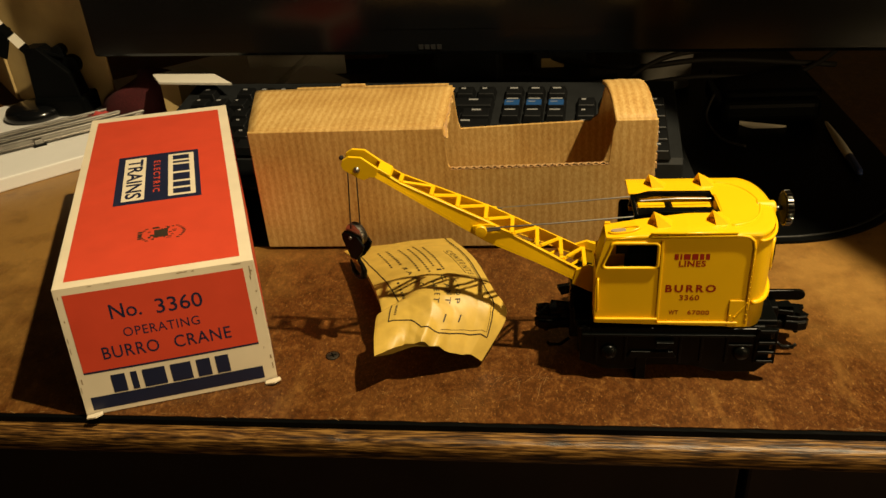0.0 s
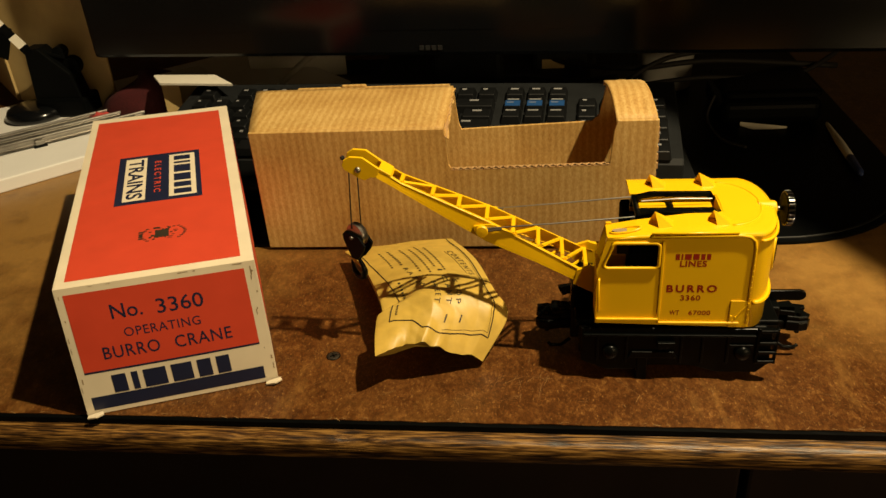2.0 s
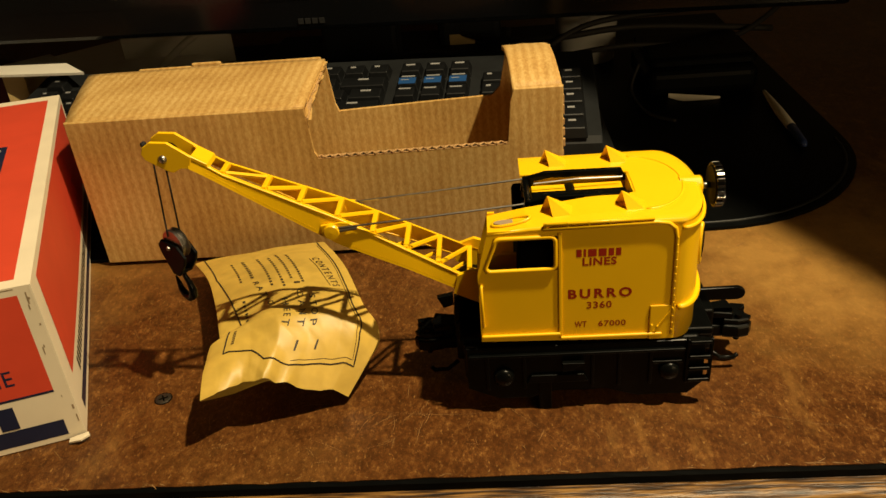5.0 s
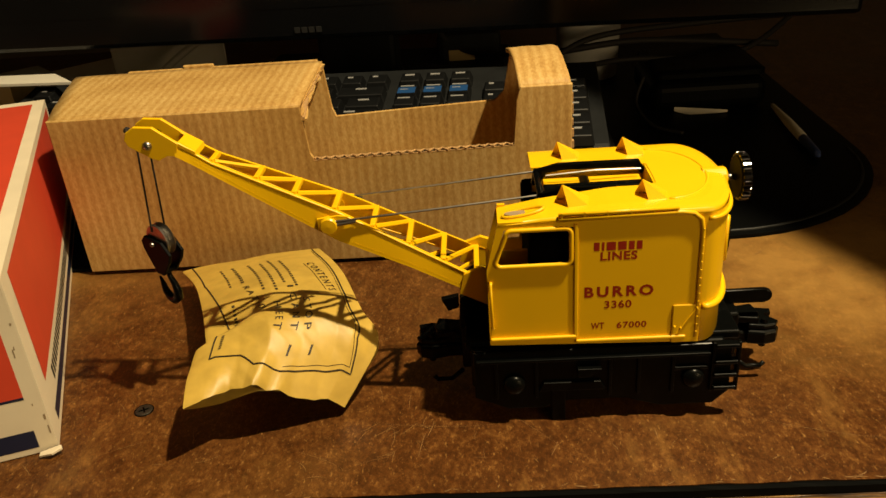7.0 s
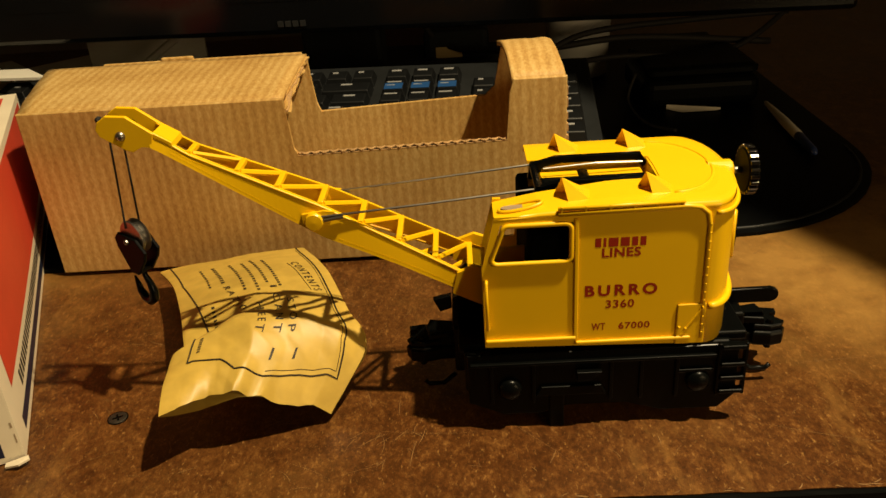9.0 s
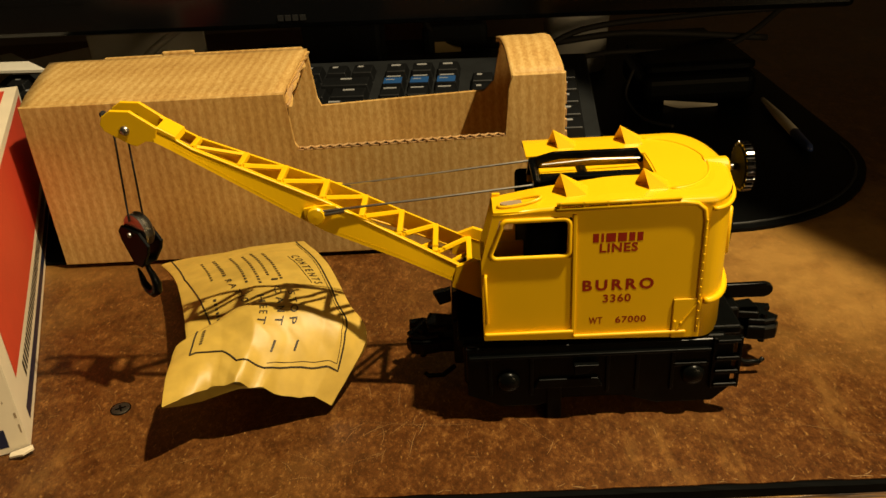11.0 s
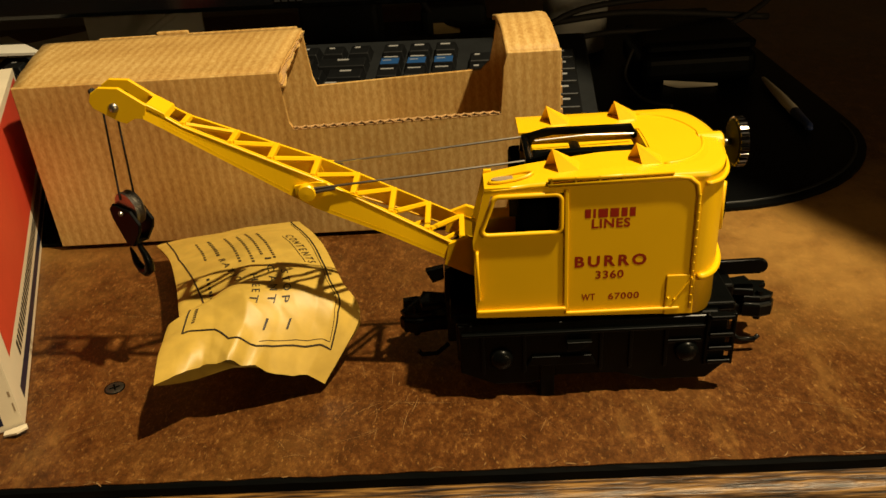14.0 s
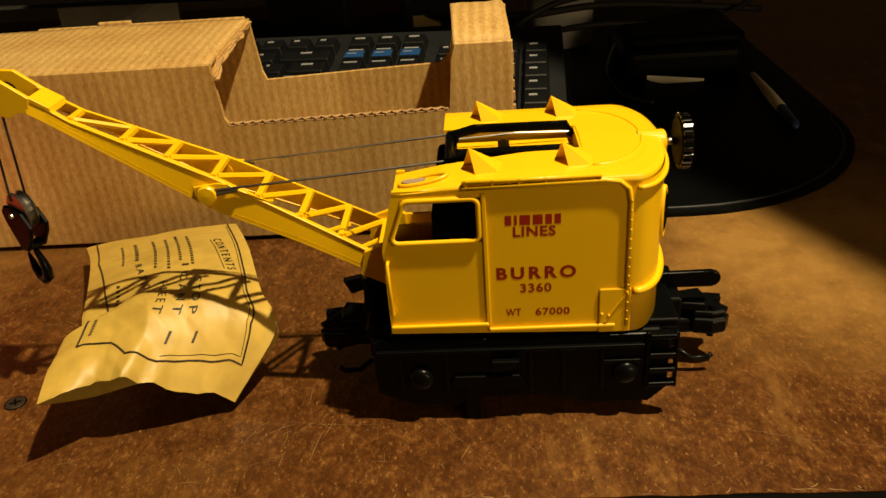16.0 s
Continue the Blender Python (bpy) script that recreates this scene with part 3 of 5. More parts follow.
# ---- corrugated packing liner ----
def liner():
    x0, x1, y0, y1, zt = -0.1447, 0.1292, 0.5180, 0.5985, 0.0925
    c = thing("corrugated_liner", (0, 0.56, 0), "brown corrugated cardboard packing liner with a cut-out notch", "box")
    o = Vector((0, 0.56, 0))
    th = 0.0028

    def lp(bm):
        for v in bm.verts:
            v.co -= o
        return bm

    n0, n1, nz = -0.0075, 0.1000, 0.0622
    SKEW = 0.0185                  # the left end slants back and outwards

    def lean(bm):
        for v in bm.verts:
            k = max(0.0, min(1.0, (n0 - 0.01 - v.co.x) / (n0 - 0.01 - x0)))
            v.co.x -= SKEW * k * (v.co.y - y0) / (y1 - y0)
        return bm
    zb = 0.0024
    part("front_wall", lp(prism([(x0, zb), (x1, zb), (x1 + 0.0005, zt + 0.003), (n1 + 0.0035, zt + 0.003), (n1 + 0.0012, 0.088), (n1, nz + 0.0020), (n0 + 0.0010, nz), (n0 - 0.0012, nz + 0.004), (n0 - 0.0025, zt), (x0, zt)], y0, y0 + th, "y", 0.0005)), KRAFT, c, "front wall with a notch cut in it")
    part("back_wall", lp(lean(prism([(x0, zb), (x1, zb), (x1, zt + 0.002), (n1 + 0.002, zt + 0.002), (n1 - 0.002, 0.070), (n1 - 0.008, 0.0645), (0.045, 0.0632), (n0 + 0.001, 0.0605), (n0 - 0.001, 0.066), (n0 - 0.003, zt + 0.002), (x0, zt)], y1 - th, y1, "y", 0.0005))), KRAFT, c, "back wall with a lower notch")
    part("base_panel", lp(box((x0 + 0.002, y0 + th, zb), (x1, y1 - th, zb + th))), KRAFT, c)
    part("end_wall", lp(lean(box((x0 - 0.0002, y0 + 0.0005, zb), (x0 + th, y1 - 0.0005, zt - 0.0006), 0.0006))), KRAFT, c)
    part("end_wall", lp(box((x1 - th, y0 + 0.004, zb), (x1 - 0.001, y1 - 0.004, 0.080), 0.0006)), KRAFT, c)
    # top of the long half, gently bowed, with its folded front edge
    bm = bmesh.new()
    def top(xa, xb, bow, y_in=0.0, nx=20, ny=14, lift=0.0):
        g = []
        for i in range(nx + 1):
            row = []
            for j in range(ny + 1):
                q = j / ny
                y = y0 + 0.0006 + (y1 - y0 - 0.0012) * q
                z = zt + lift + bow * math.sin(math.pi * q) + 0.0006 * noise.noise(Vector((i * 0.25, j * 0.4, 2.0)))
                if j == 0:
                    z -= 0.0012
                row.append(bm.verts.new((xa + (xb - xa) * i / nx, y, z)))
            g.append(row)
        for i in range(nx):
            for j in range(ny):
                bm.faces.new((g[i][j], g[i + 1][j], g[i + 1][j + 1], g[i][j + 1]))
    top(x0 + 0.0002, n0 - 0.0030, 0.0008)
    for v in bm.verts:
        v.co.z += 0.0030 * (v.co.y - y0) / (y1 - y0)
    ob = part("top_panel", lp(lean(bm)), KRAFT, c, "bowed top panel", smooth=True)
    sol = ob.modifiers.new("thickness", "SOLIDIFY")
    sol.thickness, sol.offset = th, -1.0
    bm = bmesh.new()
    top(n1 + 0.0030, x1, 0.0065, lift=0.0035)
    for v in bm.verts:
        v.co.x -= 0.0035 * (v.co.y - y0) / (y1 - y0)
    ob = part("top_tab", lp(bm), KRAFT, c, "arched narrow top tab", smooth=True)
    sol = ob.modifiers.new("thickness", "SOLIDIFY")
    sol.thickness, sol.offset = th, -1.0
    # glued flap that shows a little above the back fold, and the torn layers at the notch
    bm = box((x0 + 0.014, y1 + 0.0002, 0.030), (n0 - 0.006, y1 + th, zt + 0.0034), 0.0008)
    add_box(bm, (-0.096, y1 + 0.0003, zt - 0.002), (-0.077, y1 + th - 0.0002, zt + 0.0052), 0.0008)
    part("glued_flap", lp(bm), KRAFT, c, "glued flap standing up behind the top")
    rng = random.Random(17)
    for k, (mat, drop) in enumerate(((KRAFT, 0.0), (KRAFTCUT, 0.0009), (KRAFT, 0.0019))):
        bm = bmesh.new()
        rows = []
        for i in range(25):
            q = i / 24
            y = y0 + 0.0002 + (y1 - y0 - 0.004) * q
            ragged = 0.0020 * noise.noise(Vector((y * 95, k * 3.0, 1.0))) + 0.0004 * rng.uniform(-1, 1)
            edge_x = n0 - 0.0022 + ragged + 0.0012 * k * (1 - q)
            z = zt + 0.0026 * q - 0.0008 - drop - (0.0042 if i < 4 else 0.0012) * max(0.0, 1 - q * 3)
            rows.append([bm.verts.new(p) for p in ((n0 - 0.0075, y, z + 0.0012), (edge_x, y, z), (edge_x, y, z - 0.0007), (n0 - 0.0075, y, z - 0.0004))])
        for a, b in zip(rows, rows[1:]):
            for e in range(4):
                bm.faces.new((a[e], a[(e + 1) % 4], b[(e + 1) % 4], b[e]))
        bm.faces.new(rows[0])
        bm.faces.new(rows[-1][::-1])
        part("torn_layer", lp(bm), mat, c, "ragged torn layer of card at the notch")
    # cut edges showing the flutes
    def flutes(xa, xb, y, z, pitch=0.0048):
        pts, k = [], 0
        n = int((xb - xa) / pitch * 6)
        for i in range(n + 1):
            x = xa + (xb - xa) * i / n
            pts.append((x, y + 0.0014 * math.sin(2 * math.pi * (x - xa) / pitch), z))
        return pts
    bm = bmesh.new()
    add_tube(bm, [(x, y, z + 0.0020 * (x - n0) / (n1 - n0)) for x, y, z in flutes(n0 + 0.001, n1 - 0.001, y0 + th / 2, nz + 0.0010)], 0.00055, 6)
    add_tube(bm, [(n0, y0 + 0.0003, nz + 0.0002), (n1, y0 + 0.0003, nz + 0.0022)], 0.00040, 6)
    add_tube(bm, [(n0, y0 + th - 0.0003, nz + 0.0008), (n1, y0 + th - 0.0003, nz + 0.0028)], 0.00050, 6)
    part("cut_edge", lp(bm), KRAFTCUT, c, "ragged cut edge showing the flutes")
    # Solid black strip: shade of the flute hollows put in as colour.
    part("flute_shade_strip", lp(prism([(n0 + 0.002, nz - 0.001), (n1 - 0.001, nz + 0.001), (n1 - 0.001, nz + 0.0022), (n0 + 0.002, nz + 0.0002)], y0 + 0.0005, y0 + th - 0.0005)), PAPERBLACK, c, "solid dark strip coloured as the shade between the flutes")
    bm = bmesh.new()
    rng = random.Random(3)
    for z in [0.030 + 0.0062 * i for i in range(10)]:
        add_box(bm, (x1 - 0.0004, y0 + 0.0002, z), (x1 + rng.uniform(0.0004, 0.0014), y0 + th - 0.0002, z + rng.uniform(0.003, 0.0055)), 0.0002)
    part("cut_edge", lp(bm), KRAFTCUT, c, "ragged end edge")


liner()


# ---- toy crane car ----
def crane():
    c = thing("toy_crane", (0.082, 0.409, 0), "yellow plastic toy crane cab on a black rail truck", "toy crane")
    W = 0.032                      # half width of the cab
    ZB, ZE, ZR = 0.0366, 0.0885, 0.0908
    UB, UE = 0.0785, 0.0915        # where the back begins to round, and its end

    def back_curve(w, n=14):
        return [(UB + (UE - UB) * math.sin(a), -w * math.cos(a) ** 0.9 if math.cos(a) > 0 else 0.0) for a in [math.pi / 2 * k / n for k in range(n)]]

    def side(name, v0, v1):
        bm = bmesh.new()
        add_prism(bm, [(0, ZB), (UB, ZB - 0.0022), (UB, 0.0700), (0.0030, 0.0700), (0.0, 0.0690)], v0, v1)
        add_prism(bm, [(0.0, 0.0690), (0.0030, 0.0700), (0.0068, 0.0855), (0.0048, ZE)], v0, v1)
        add_prism(bm, [(0.0068, 0.0855), (0.0315, 0.0855), (0.0315, ZE), (0.0048, ZE)], v0, v1)
        add_prism(bm, [(0.0315, 0.0700), (UB, 0.0700), (UB, ZE), (0.0315, ZE)], v0, v1)
        return part(name, bm, YELLOW, c, "yellow cab side with a window opening")
    near = side("cab_side", -W, -W + 0.0014)
    bm = bmesh.new()
    add_prism(bm, [(0.0, ZB), (UB, ZB - 0.0022), (UB, 0.0700), (0.0196, 0.0700), (0.0150, 0.0500), (0.0, 0.0500)], W - 0.0014, W)
    add_prism(bm, [(0.0315, 0.0700), (UB, 0.0700), (UB, ZE), (0.0315, ZE)], W - 0.0014, W)
    add_prism(bm, [(0.0215, 0.0855), (0.0315, 0.0855), (0.0315, ZE), (0.0230, ZE)], W - 0.0014, W)
    part("cab_side", bm, YELLOW, c, "yellow cab side with a window opening")
    # rounded back wall
    bm = bmesh.new()
    outer = back_curve(W)
    loop = outer + [(UE, 0.0)] + [(u, -v) for u, v in outer[::-1]]
    inner = [(u - 0.0014, v * 0.956) for u, v in loop]
    rows = [[bm.verts.new((u, v, z)) for u, v in loop] for z in (ZB - 0.0022, 0.052, 0.0535, 0.070, ZE)]
    rin = [[bm.verts.new((u, v, z)) for u, v in inner] for z in (ZB - 0.0022, ZE)]
    for a, b in zip(rows, rows[1:]):
        for k in range(len(loop) - 1):
            bm.faces.new((a[k], a[k + 1], b[k + 1], b[k]))
    for k in range(len(loop) - 1):
        bm.faces.new((rin[0][k], rin[1][k], rin[1][k + 1], rin[0][k + 1]))
        bm.faces.new((rows[0][k], rin[0][k], rin[0][k + 1], rows[0][k + 1]))
    backw = part("cab_back", bm, YELLOW, c, "rounded yellow cab back", smooth=True)
    part("roof_lip", tube([(u + 0.0005, v * 1.012, ZE - 0.0022) for u, v in loop], 0.0008, 8), YELLOW, backw, smooth=True)
    # belt and oval ports on the back
    part("belt", tube([(u + 0.0006, v * 1.012, 0.0500) for u, v in loop], 0.0013, 8), YELLOW, backw, smooth=True)
    for s in (-1, 1):
        u, v = loop[9]
        part("port_rim", tube([(u + 0.0004 + 0.0022 * math.cos(a) * 0.55, s * (v + 0.0004) * 1.0 + 0.0034 * s * math.cos(a), 0.0705 + 0.0088 * math.sin(a)) for a in [2 * math.pi * k / 20 for k in range(20)]], 0.0009, 8, True), YELLOW, backw, smooth=True)
        part("port", lathe([(0.0001, 0.0), (0.0030, 0.0003), (0.0031, -0.001)], (0, 0, 0), "x", 20), BLACK, backw).matrix_local = pose(u + 0.0004, s * v, 0.0705, 0, 0, -s * 38) @ Matrix.Diagonal((1, 1, 2.6, 1))
    # front wall: sill with a big opening above, and the pillars
    part("cab_front", box((0.0, -W + 0.0014, ZB), (0.0014, -0.0150, 0.0700)), YELLOW, c, "yellow cab front")
    part("cab_front", box((0.0, 0.0150, ZB), (0.0014, W - 0.0014, 0.0500)), YELLOW, c, "yellow cab front")
    part("front_pillar", prism([(0.0, 0.0690), (0.0030, 0.0690), (0.0078, ZE), (0.0050, ZE)], -0.0165, -0.0150), YELLOW, c)
    part("front_cheek", box((0.0, -0.0165, ZB), (0.016, -0.0150, 0.0690)), YELLOW, c)
    part("front_cheek", box((0.0, 0.0150, ZB), (0.016, 0.0165, 0.0500)), YELLOW, c)
    # roof: cambered, with a slot for the gear and rounded edges
    def roof_outline(w, back):
        pts = back_curve(w)
        pts = [(0.0048, -w)] + [(0.0200, -w), (0.0450, -w)] + [(u - (UE - back), v) for u, v in pts] + [(back, 0.0)]
        return pts
    bm = bmesh.new()
    levels = [(W + 0.0001, UE - 0.0004, ZE - 0.0008), (W + 0.0001, UE - 0.0004, ZE + 0.0004), (W - 0.0004, UE - 0.0002, ZE + 0.0017), (W - 0.0022, UE - 0.0016, ZR - 0.0002), (W - 0.0060, UE - 0.0055, ZR + 0.0002)]
    for s in (-1, 1):
        rings = []
        for w, b, z in levels:
            ring = []
            for u, v in roof_outline(w, b):
                if s > 0:
                    u = max(u, 0.0196)
                zz = z - (0.0040 * (0.026 - u) / 0.021 * (z - ZE + 0.0008) / 0.0033 if u < 0.024 and s < 0 else 0)
                ring.append(bm.verts.new((max(u, 0.0196) if s > 0 else u, s * -v, zz)))
            rings.append(ring)
        # inner rim at the slot and its closed end
        tail = []
        for u, v in roof_outline(W - 0.0060, UE - 0.0055):
            zz = ZR + 0.0002 - (0.0036 * (0.026 - u) / 0.021 if u < 0.024 and s < 0 else 0)
            u = max(u, 0.0196) if s > 0 else u
            wide = 0.0118 + (0.0042 * max(0.0, min(1.0, (0.045 - u) / 0.025)) if s < 0 else 0.0)
            tail.append(bm.verts.new((min(u, 0.0645 + max(0, u - 0.0645) * 0.02), s * (wide if u < 0.0700 else 0.0118 * max(0.0, (0.0860 - u) / 0.0160)), zz)))
        rings.append(tail)
        for a, b in zip(rings, rings[1:]):
            for k in range(len(a) - 1):
                try:
                    bm.faces.new((a[k], a[k + 1], b[k + 1], b[k]))
                except ValueError:
                    pass
    bmesh.ops.remove_doubles(bm, verts=bm.verts, dist=0.00001)
    ob = part("cab_roof", bm, YELLOW, c, "yellow cab roof with a gear slot")
    for p in ob.data.polygons:
        p.use_smooth = abs(p.normal.z) < 0.97
    sol = ob.modifiers.new("thickness", "SOLIDIFY")
    sol.thickness, sol.offset = 0.0014, -1.0
    roof = ob
    # rim of the raised rear dome
    part("dome_rim", tube([(0.0665 + 0.0185 * math.sin(a), -0.0245 * math.cos(a), ZR + 0.0001) for a in [math.pi * k / 24 for k in range(25)]], 0.0006, 6), YELLOW, roof, smooth=True)
    # slot walls
    part("slot_wall", box((0.0420, -0.0128, ZE - 0.008), (0.0650, -0.0117, ZR - 0.0008)), YELLOW, roof)
    part("slot_wall", box((0.0200, 0.0117, ZE - 0.008), (0.0650, 0.0128, ZR - 0.0008)), YELLOW, roof)
    part("slot_wall", box((0.0640, -0.0117, ZE - 0.008), (0.0652, 0.0117, ZR - 0.0002)), YELLOW, roof)
    part("slot_floor", box((0.0240, 0.0010, 0.0845), (0.0620, 0.0090, 0.0872), 0.0004), YELLOW, roof)
    part("slot_plate", box((0.0235, -0.0116, 0.0845), (0.0625, 0.0006, 0.0886), 0.0006), BLACK, roof, "black cover plate in the roof slot")
    # wedge lugs on the roof
    for u, v in ((0.0280, -0.0215), (0.0567, -0.0205), (0.0305, 0.0225), (0.0570, 0.0235)):
        bm = bmesh.new()
        zl, tip = ZR - 0.0006, (u + 0.0006, v - 0.0002, ZR + 0.0068)
        a = [bm.verts.new(p) for p in ((u + 0.0024, v - 0.0046, zl), (u - 0.0014, v + 0.0038, zl), tip)]
        inner = bm.verts.new((u + 0.0082, v - 0.0004, zl + 0.0014))
        b = [bm.verts.new(p) for p in ((u + 0.0100, v - 0.0042, zl), (u + 0.0115, v + 0.0036, zl))]
        bm.faces.new((a[0], a[1], inner))
        bm.faces.new((a[1], a[2], inner))
        bm.faces.new((a[2], a[0], inner))
        bm.faces.new((a[0], a[2], b[0]))
        bm.faces.new((a[1], b[1], a[2]))
        bm.faces.new((a[2], b[1], b[0]))
        part("roof_lug", bm, YELLOW, roof, "small wedge-shaped lug")
    # long slot in the sloped front of the roof
    for s in (-1,):
        ring = [2 * math.pi * k / 28 for k in range(28)]
        part("oblong_slot", tube([(0.0142 + 0.0074 * math.cos(a), s * 0.0252 + 0.0027 * math.sin(a), 0.0891 + 0.0014 * math.cos(a)) for a in ring], 0.0007, 6, True), YELLOW, roof, smooth=True)
        # Solid plug, no opening; its brown stands for the shaded view through the slot.
        part("oblong_plug", prism([(0.0142 + 0.0068 * math.cos(a), s * 0.0252 + 0.0022 * math.sin(a)) for a in ring], 0.0870, 0.0889, "z"), GREY_CARD, roof)
    # gutter along the eave, with its clips, and the riveted corner strip
    def along_side(pts, r):
        return tube([(u, -W - 0.0002, z) for u, z in pts], r, 8)
    gut = [(0.0262, 0.0886), (0.0690, 0.0893), (0.0735, 0.0886), (0.0762, 0.0862), (0.0770, 0.0820), (0.0772, 0.0370)]
    part("gutter", along_side(gut, 0.0008), YELLOW, near, smooth=True)
    part("gutter", along_side([(0.0262, 0.0905), (0.0680, 0.0910)], 0.0007), YELLOW, near, smooth=True)
    for k in range(6):
        u = 0.0270 + 0.0080 * k
        part("clip", box((u, -W - 0.0008, 0.0883), (u + 0.0008, -W, 0.0914), 0.0002), YELLOW, near)
    for k in range(14):
        part("rivet", lathe([(0.0001, -0.0003), (0.0003, -0.0002), (0.0004, 0)], (0.0772, -W - 0.0009, 0.0395 + 0.0033 * k), "y", 8), YELLOW, near)
    # door seam, ledges, hatch, handrail
    part("door_seam", box((0.0318, -W - 0.0007, 0.0385), (0.0332, -W, 0.0868), 0.0003), YELLOW, near)
    part("sill_ledge", box((0.0002, -W - 0.0014, 0.0388), (0.0325, -W, 0.0402), 0.0005), YELLOW, near)
    part("sill_ledge", box((0.0325, -W - 0.0012, 0.0366), (0.0735, -W, 0.0380), 0.0005), YELLOW, near)
    part("hatch", box((0.0682, -W - 0.0006, 0.0346), (0.0784, -W, 0.0512), 0.0004), YELLOW, near, "square hatch with a diagonal rod")
    part("hatch_rod", tube([(0.0700, -W - 0.0007, 0.0385), (0.0765, -W - 0.0007, 0.0490)], 0.0003, 6), YELLOW, near)
    for u, z in ((0.0692, 0.0418), (0.0715, 0.0412), (0.0770, 0.0500)):
        part("rivet", lathe([(0.0001, -0.0007), (0.0004, -0.0005), (0.0005, 0)], (u, -W - 0.0006, z), "y", 8), YELLOW, near)
    part("handrail", tube([(0.0014, -W - 0.0003, 0.0445), (0.0012, -W - 0.0016, 0.0450), (0.0012, -W - 0.0016, 0.0640), (0.0014, -W - 0.0003, 0.0645)], 0.0006, 8), YELLOW, near, smooth=True)
    # rounded window rim
    def rim(v):
        cs = [(0.0034, 0.0706, 0.0022), (0.0308, 0.0706, 0.0022), (0.0308, 0.0852, 0.0022), (0.0074, 0.0852, 0.0022)]
        pts = []
        for (u, z, r), q in zip(cs, ((1, 1, math.pi), (-1, 1, 1.5 * math.pi), (-1, -1, 0), (1, -1, 0.5 * math.pi))):
            for k in range(6):
                a = q[2] + math.pi / 2 * k / 5
                pts.append((u + q[0] * r + r * math.cos(a), v, z + q[1] * r + r * math.sin(a)))
        return pts
    part("window_rim", tube(rim(-W - 0.0001), 0.0009, 8, True), YELLOW, near, "rounded window rim", smooth=True)
    # gear housing inside
    part("gear_housing", box((0.0160, -0.0290, 0.038), (0.0740, 0.0290, 0.0800), 0.002), mottled("gear_black", vary((0.0012, 0.0012, 0.0012), 0.2), 200, 0.9, 0.05, 0.1, ior=1.08), c, "black gear housing inside the cab")
    # lettering
    def L(u, z):
        return lambda a, b: (u + a, -W - 0.00006, z + b)
    blocks("maker_print", L(0.0388, 0.0754), 0.0172, 0.0034, NAME, INK, near, "dark red maker's name blocks")
    printed("lettering", "LINES", 0.0132, 0.0036, L(0.0412, 0.0713), INK, near, 0.03, 1.1)
    printed("lettering", "BURRO", 0.0252, 0.0046, L(0.0356, 0.0559), INK, near, 0.035, 1.35)
    printed("lettering", "3360", 0.0100, 0.0034, L(0.0430, 0.0509), INK, near, 0.02, 1.1)
    printed("lettering", "WT", 0.0049, 0.0029, L(0.0382, 0.0419), INK, near, 0.02, 1.1)
    printed("lettering", "67000", 0.0111, 0.0029, L(0.0478, 0.0419), INK, near, 0.02, 1.1)

    # black A-frame over the roof slot
    g = part("gear_frame", box((0.0205, -0.0112, 0.0880), (0.0230, 0.0112, 0.0902), 0.0006), BLACK, c, "black cable frame over the roof slot")
    for v in (-0.0100, 0.0100):
        out = [(0.0195, 0.0868), (0.0205, 0.0925), (0.0300, 0.0950), (0.0620, 0.0948), (0.0645, 0.0905), (0.0630, 0.0890), (0.0600, 0.0925), (0.0320, 0.0928), (0.0250, 0.0915), (0.0240, 0.0885), (0.0215, 0.0862)]
        part("rail", prism([(p, q - 0.0020 - (0.0012 if v < 0 else 0)) for p, q in out], v - 0.0012, v + 0.0012, "y", 0.0003), BLACK, g)
    part("frame_pin", tube([(0.0215, -0.0125, 0.0895), (0.0215, 0.0125, 0.0895)], 0.0012, 10), BLACK, g)
    part("spool", tube([(0.0400, -0.0085, 0.0850), (0.0400, 0.0085, 0.0850)], 0.0030, 14), BLACK, g)
    part("spool_wire", tube([(0.0250, 0.0040, 0.0905), (0.0440, 0.0045, 0.0915), (0.0620, 0.0060, 0.0905)], 0.0004, 6), STEEL, g)

    # winding wheel at the back
    part("shaft_boss", lathe([(0.0042, 0.0840), (0.0042, 0.0925), (0.0036, 0.0932)], (0, 0, 0.0875), "x", 20), YELLOW, c, smooth=False)
    part("wheel_shaft", tube([(0.0925, 0, 0.0875), (0.0973, 0, 0.0875)], 0.0013, 12), STEEL, c, "bright steel shaft", smooth=True)
    kn = part("winding_wheel", lathe([(0.0014, 0.0964), (0.0078, 0.0970), (0.0084, 0.0976), (0.0084, 0.1002), (0.0078, 0.1008), (0.0060, 0.1010), (0.0055, 0.1002), (0.0022, 0.1002), (0.0020, 0.1012), (0.0001, 0.1014)], (0, 0, 0.0875), "x", 36), DEEPBLACK, c, "ribbed black winding wheel")
    for k in range(22):
        a = 2 * math.pi * (k + 0.3) / 22
        part("rib", box((0.0974, -0.00075, 0.0080), (0.1006, 0.00075, 0.0093), 0.0003, pose(0, 0, 0.0875, math.degrees(a), 0, 0)), GUNMETAL, kn)
    # boom
    b = part("boom", bmesh.new(), YELLOW, c, "yellow lattice boom")

    def half(u):
        return 0.0052 + (0.0135 - 0.0052) * max(0.0, min(1.0, (u + 0.110) / 0.105))
    TOP = [(-0.1150, 0.1170), (-0.1022, 0.1080), (-0.0557, 0.0862), (-0.0062, 0.0580), (0.0012, 0.0550)]
    BOT = [(-0.1163, 0.1120), (-0.0672, 0.0806), (-0.0569, 0.0742), (-0.0300, 0.0622), (-0.0067, 0.0504), (0.0012, 0.0470)]

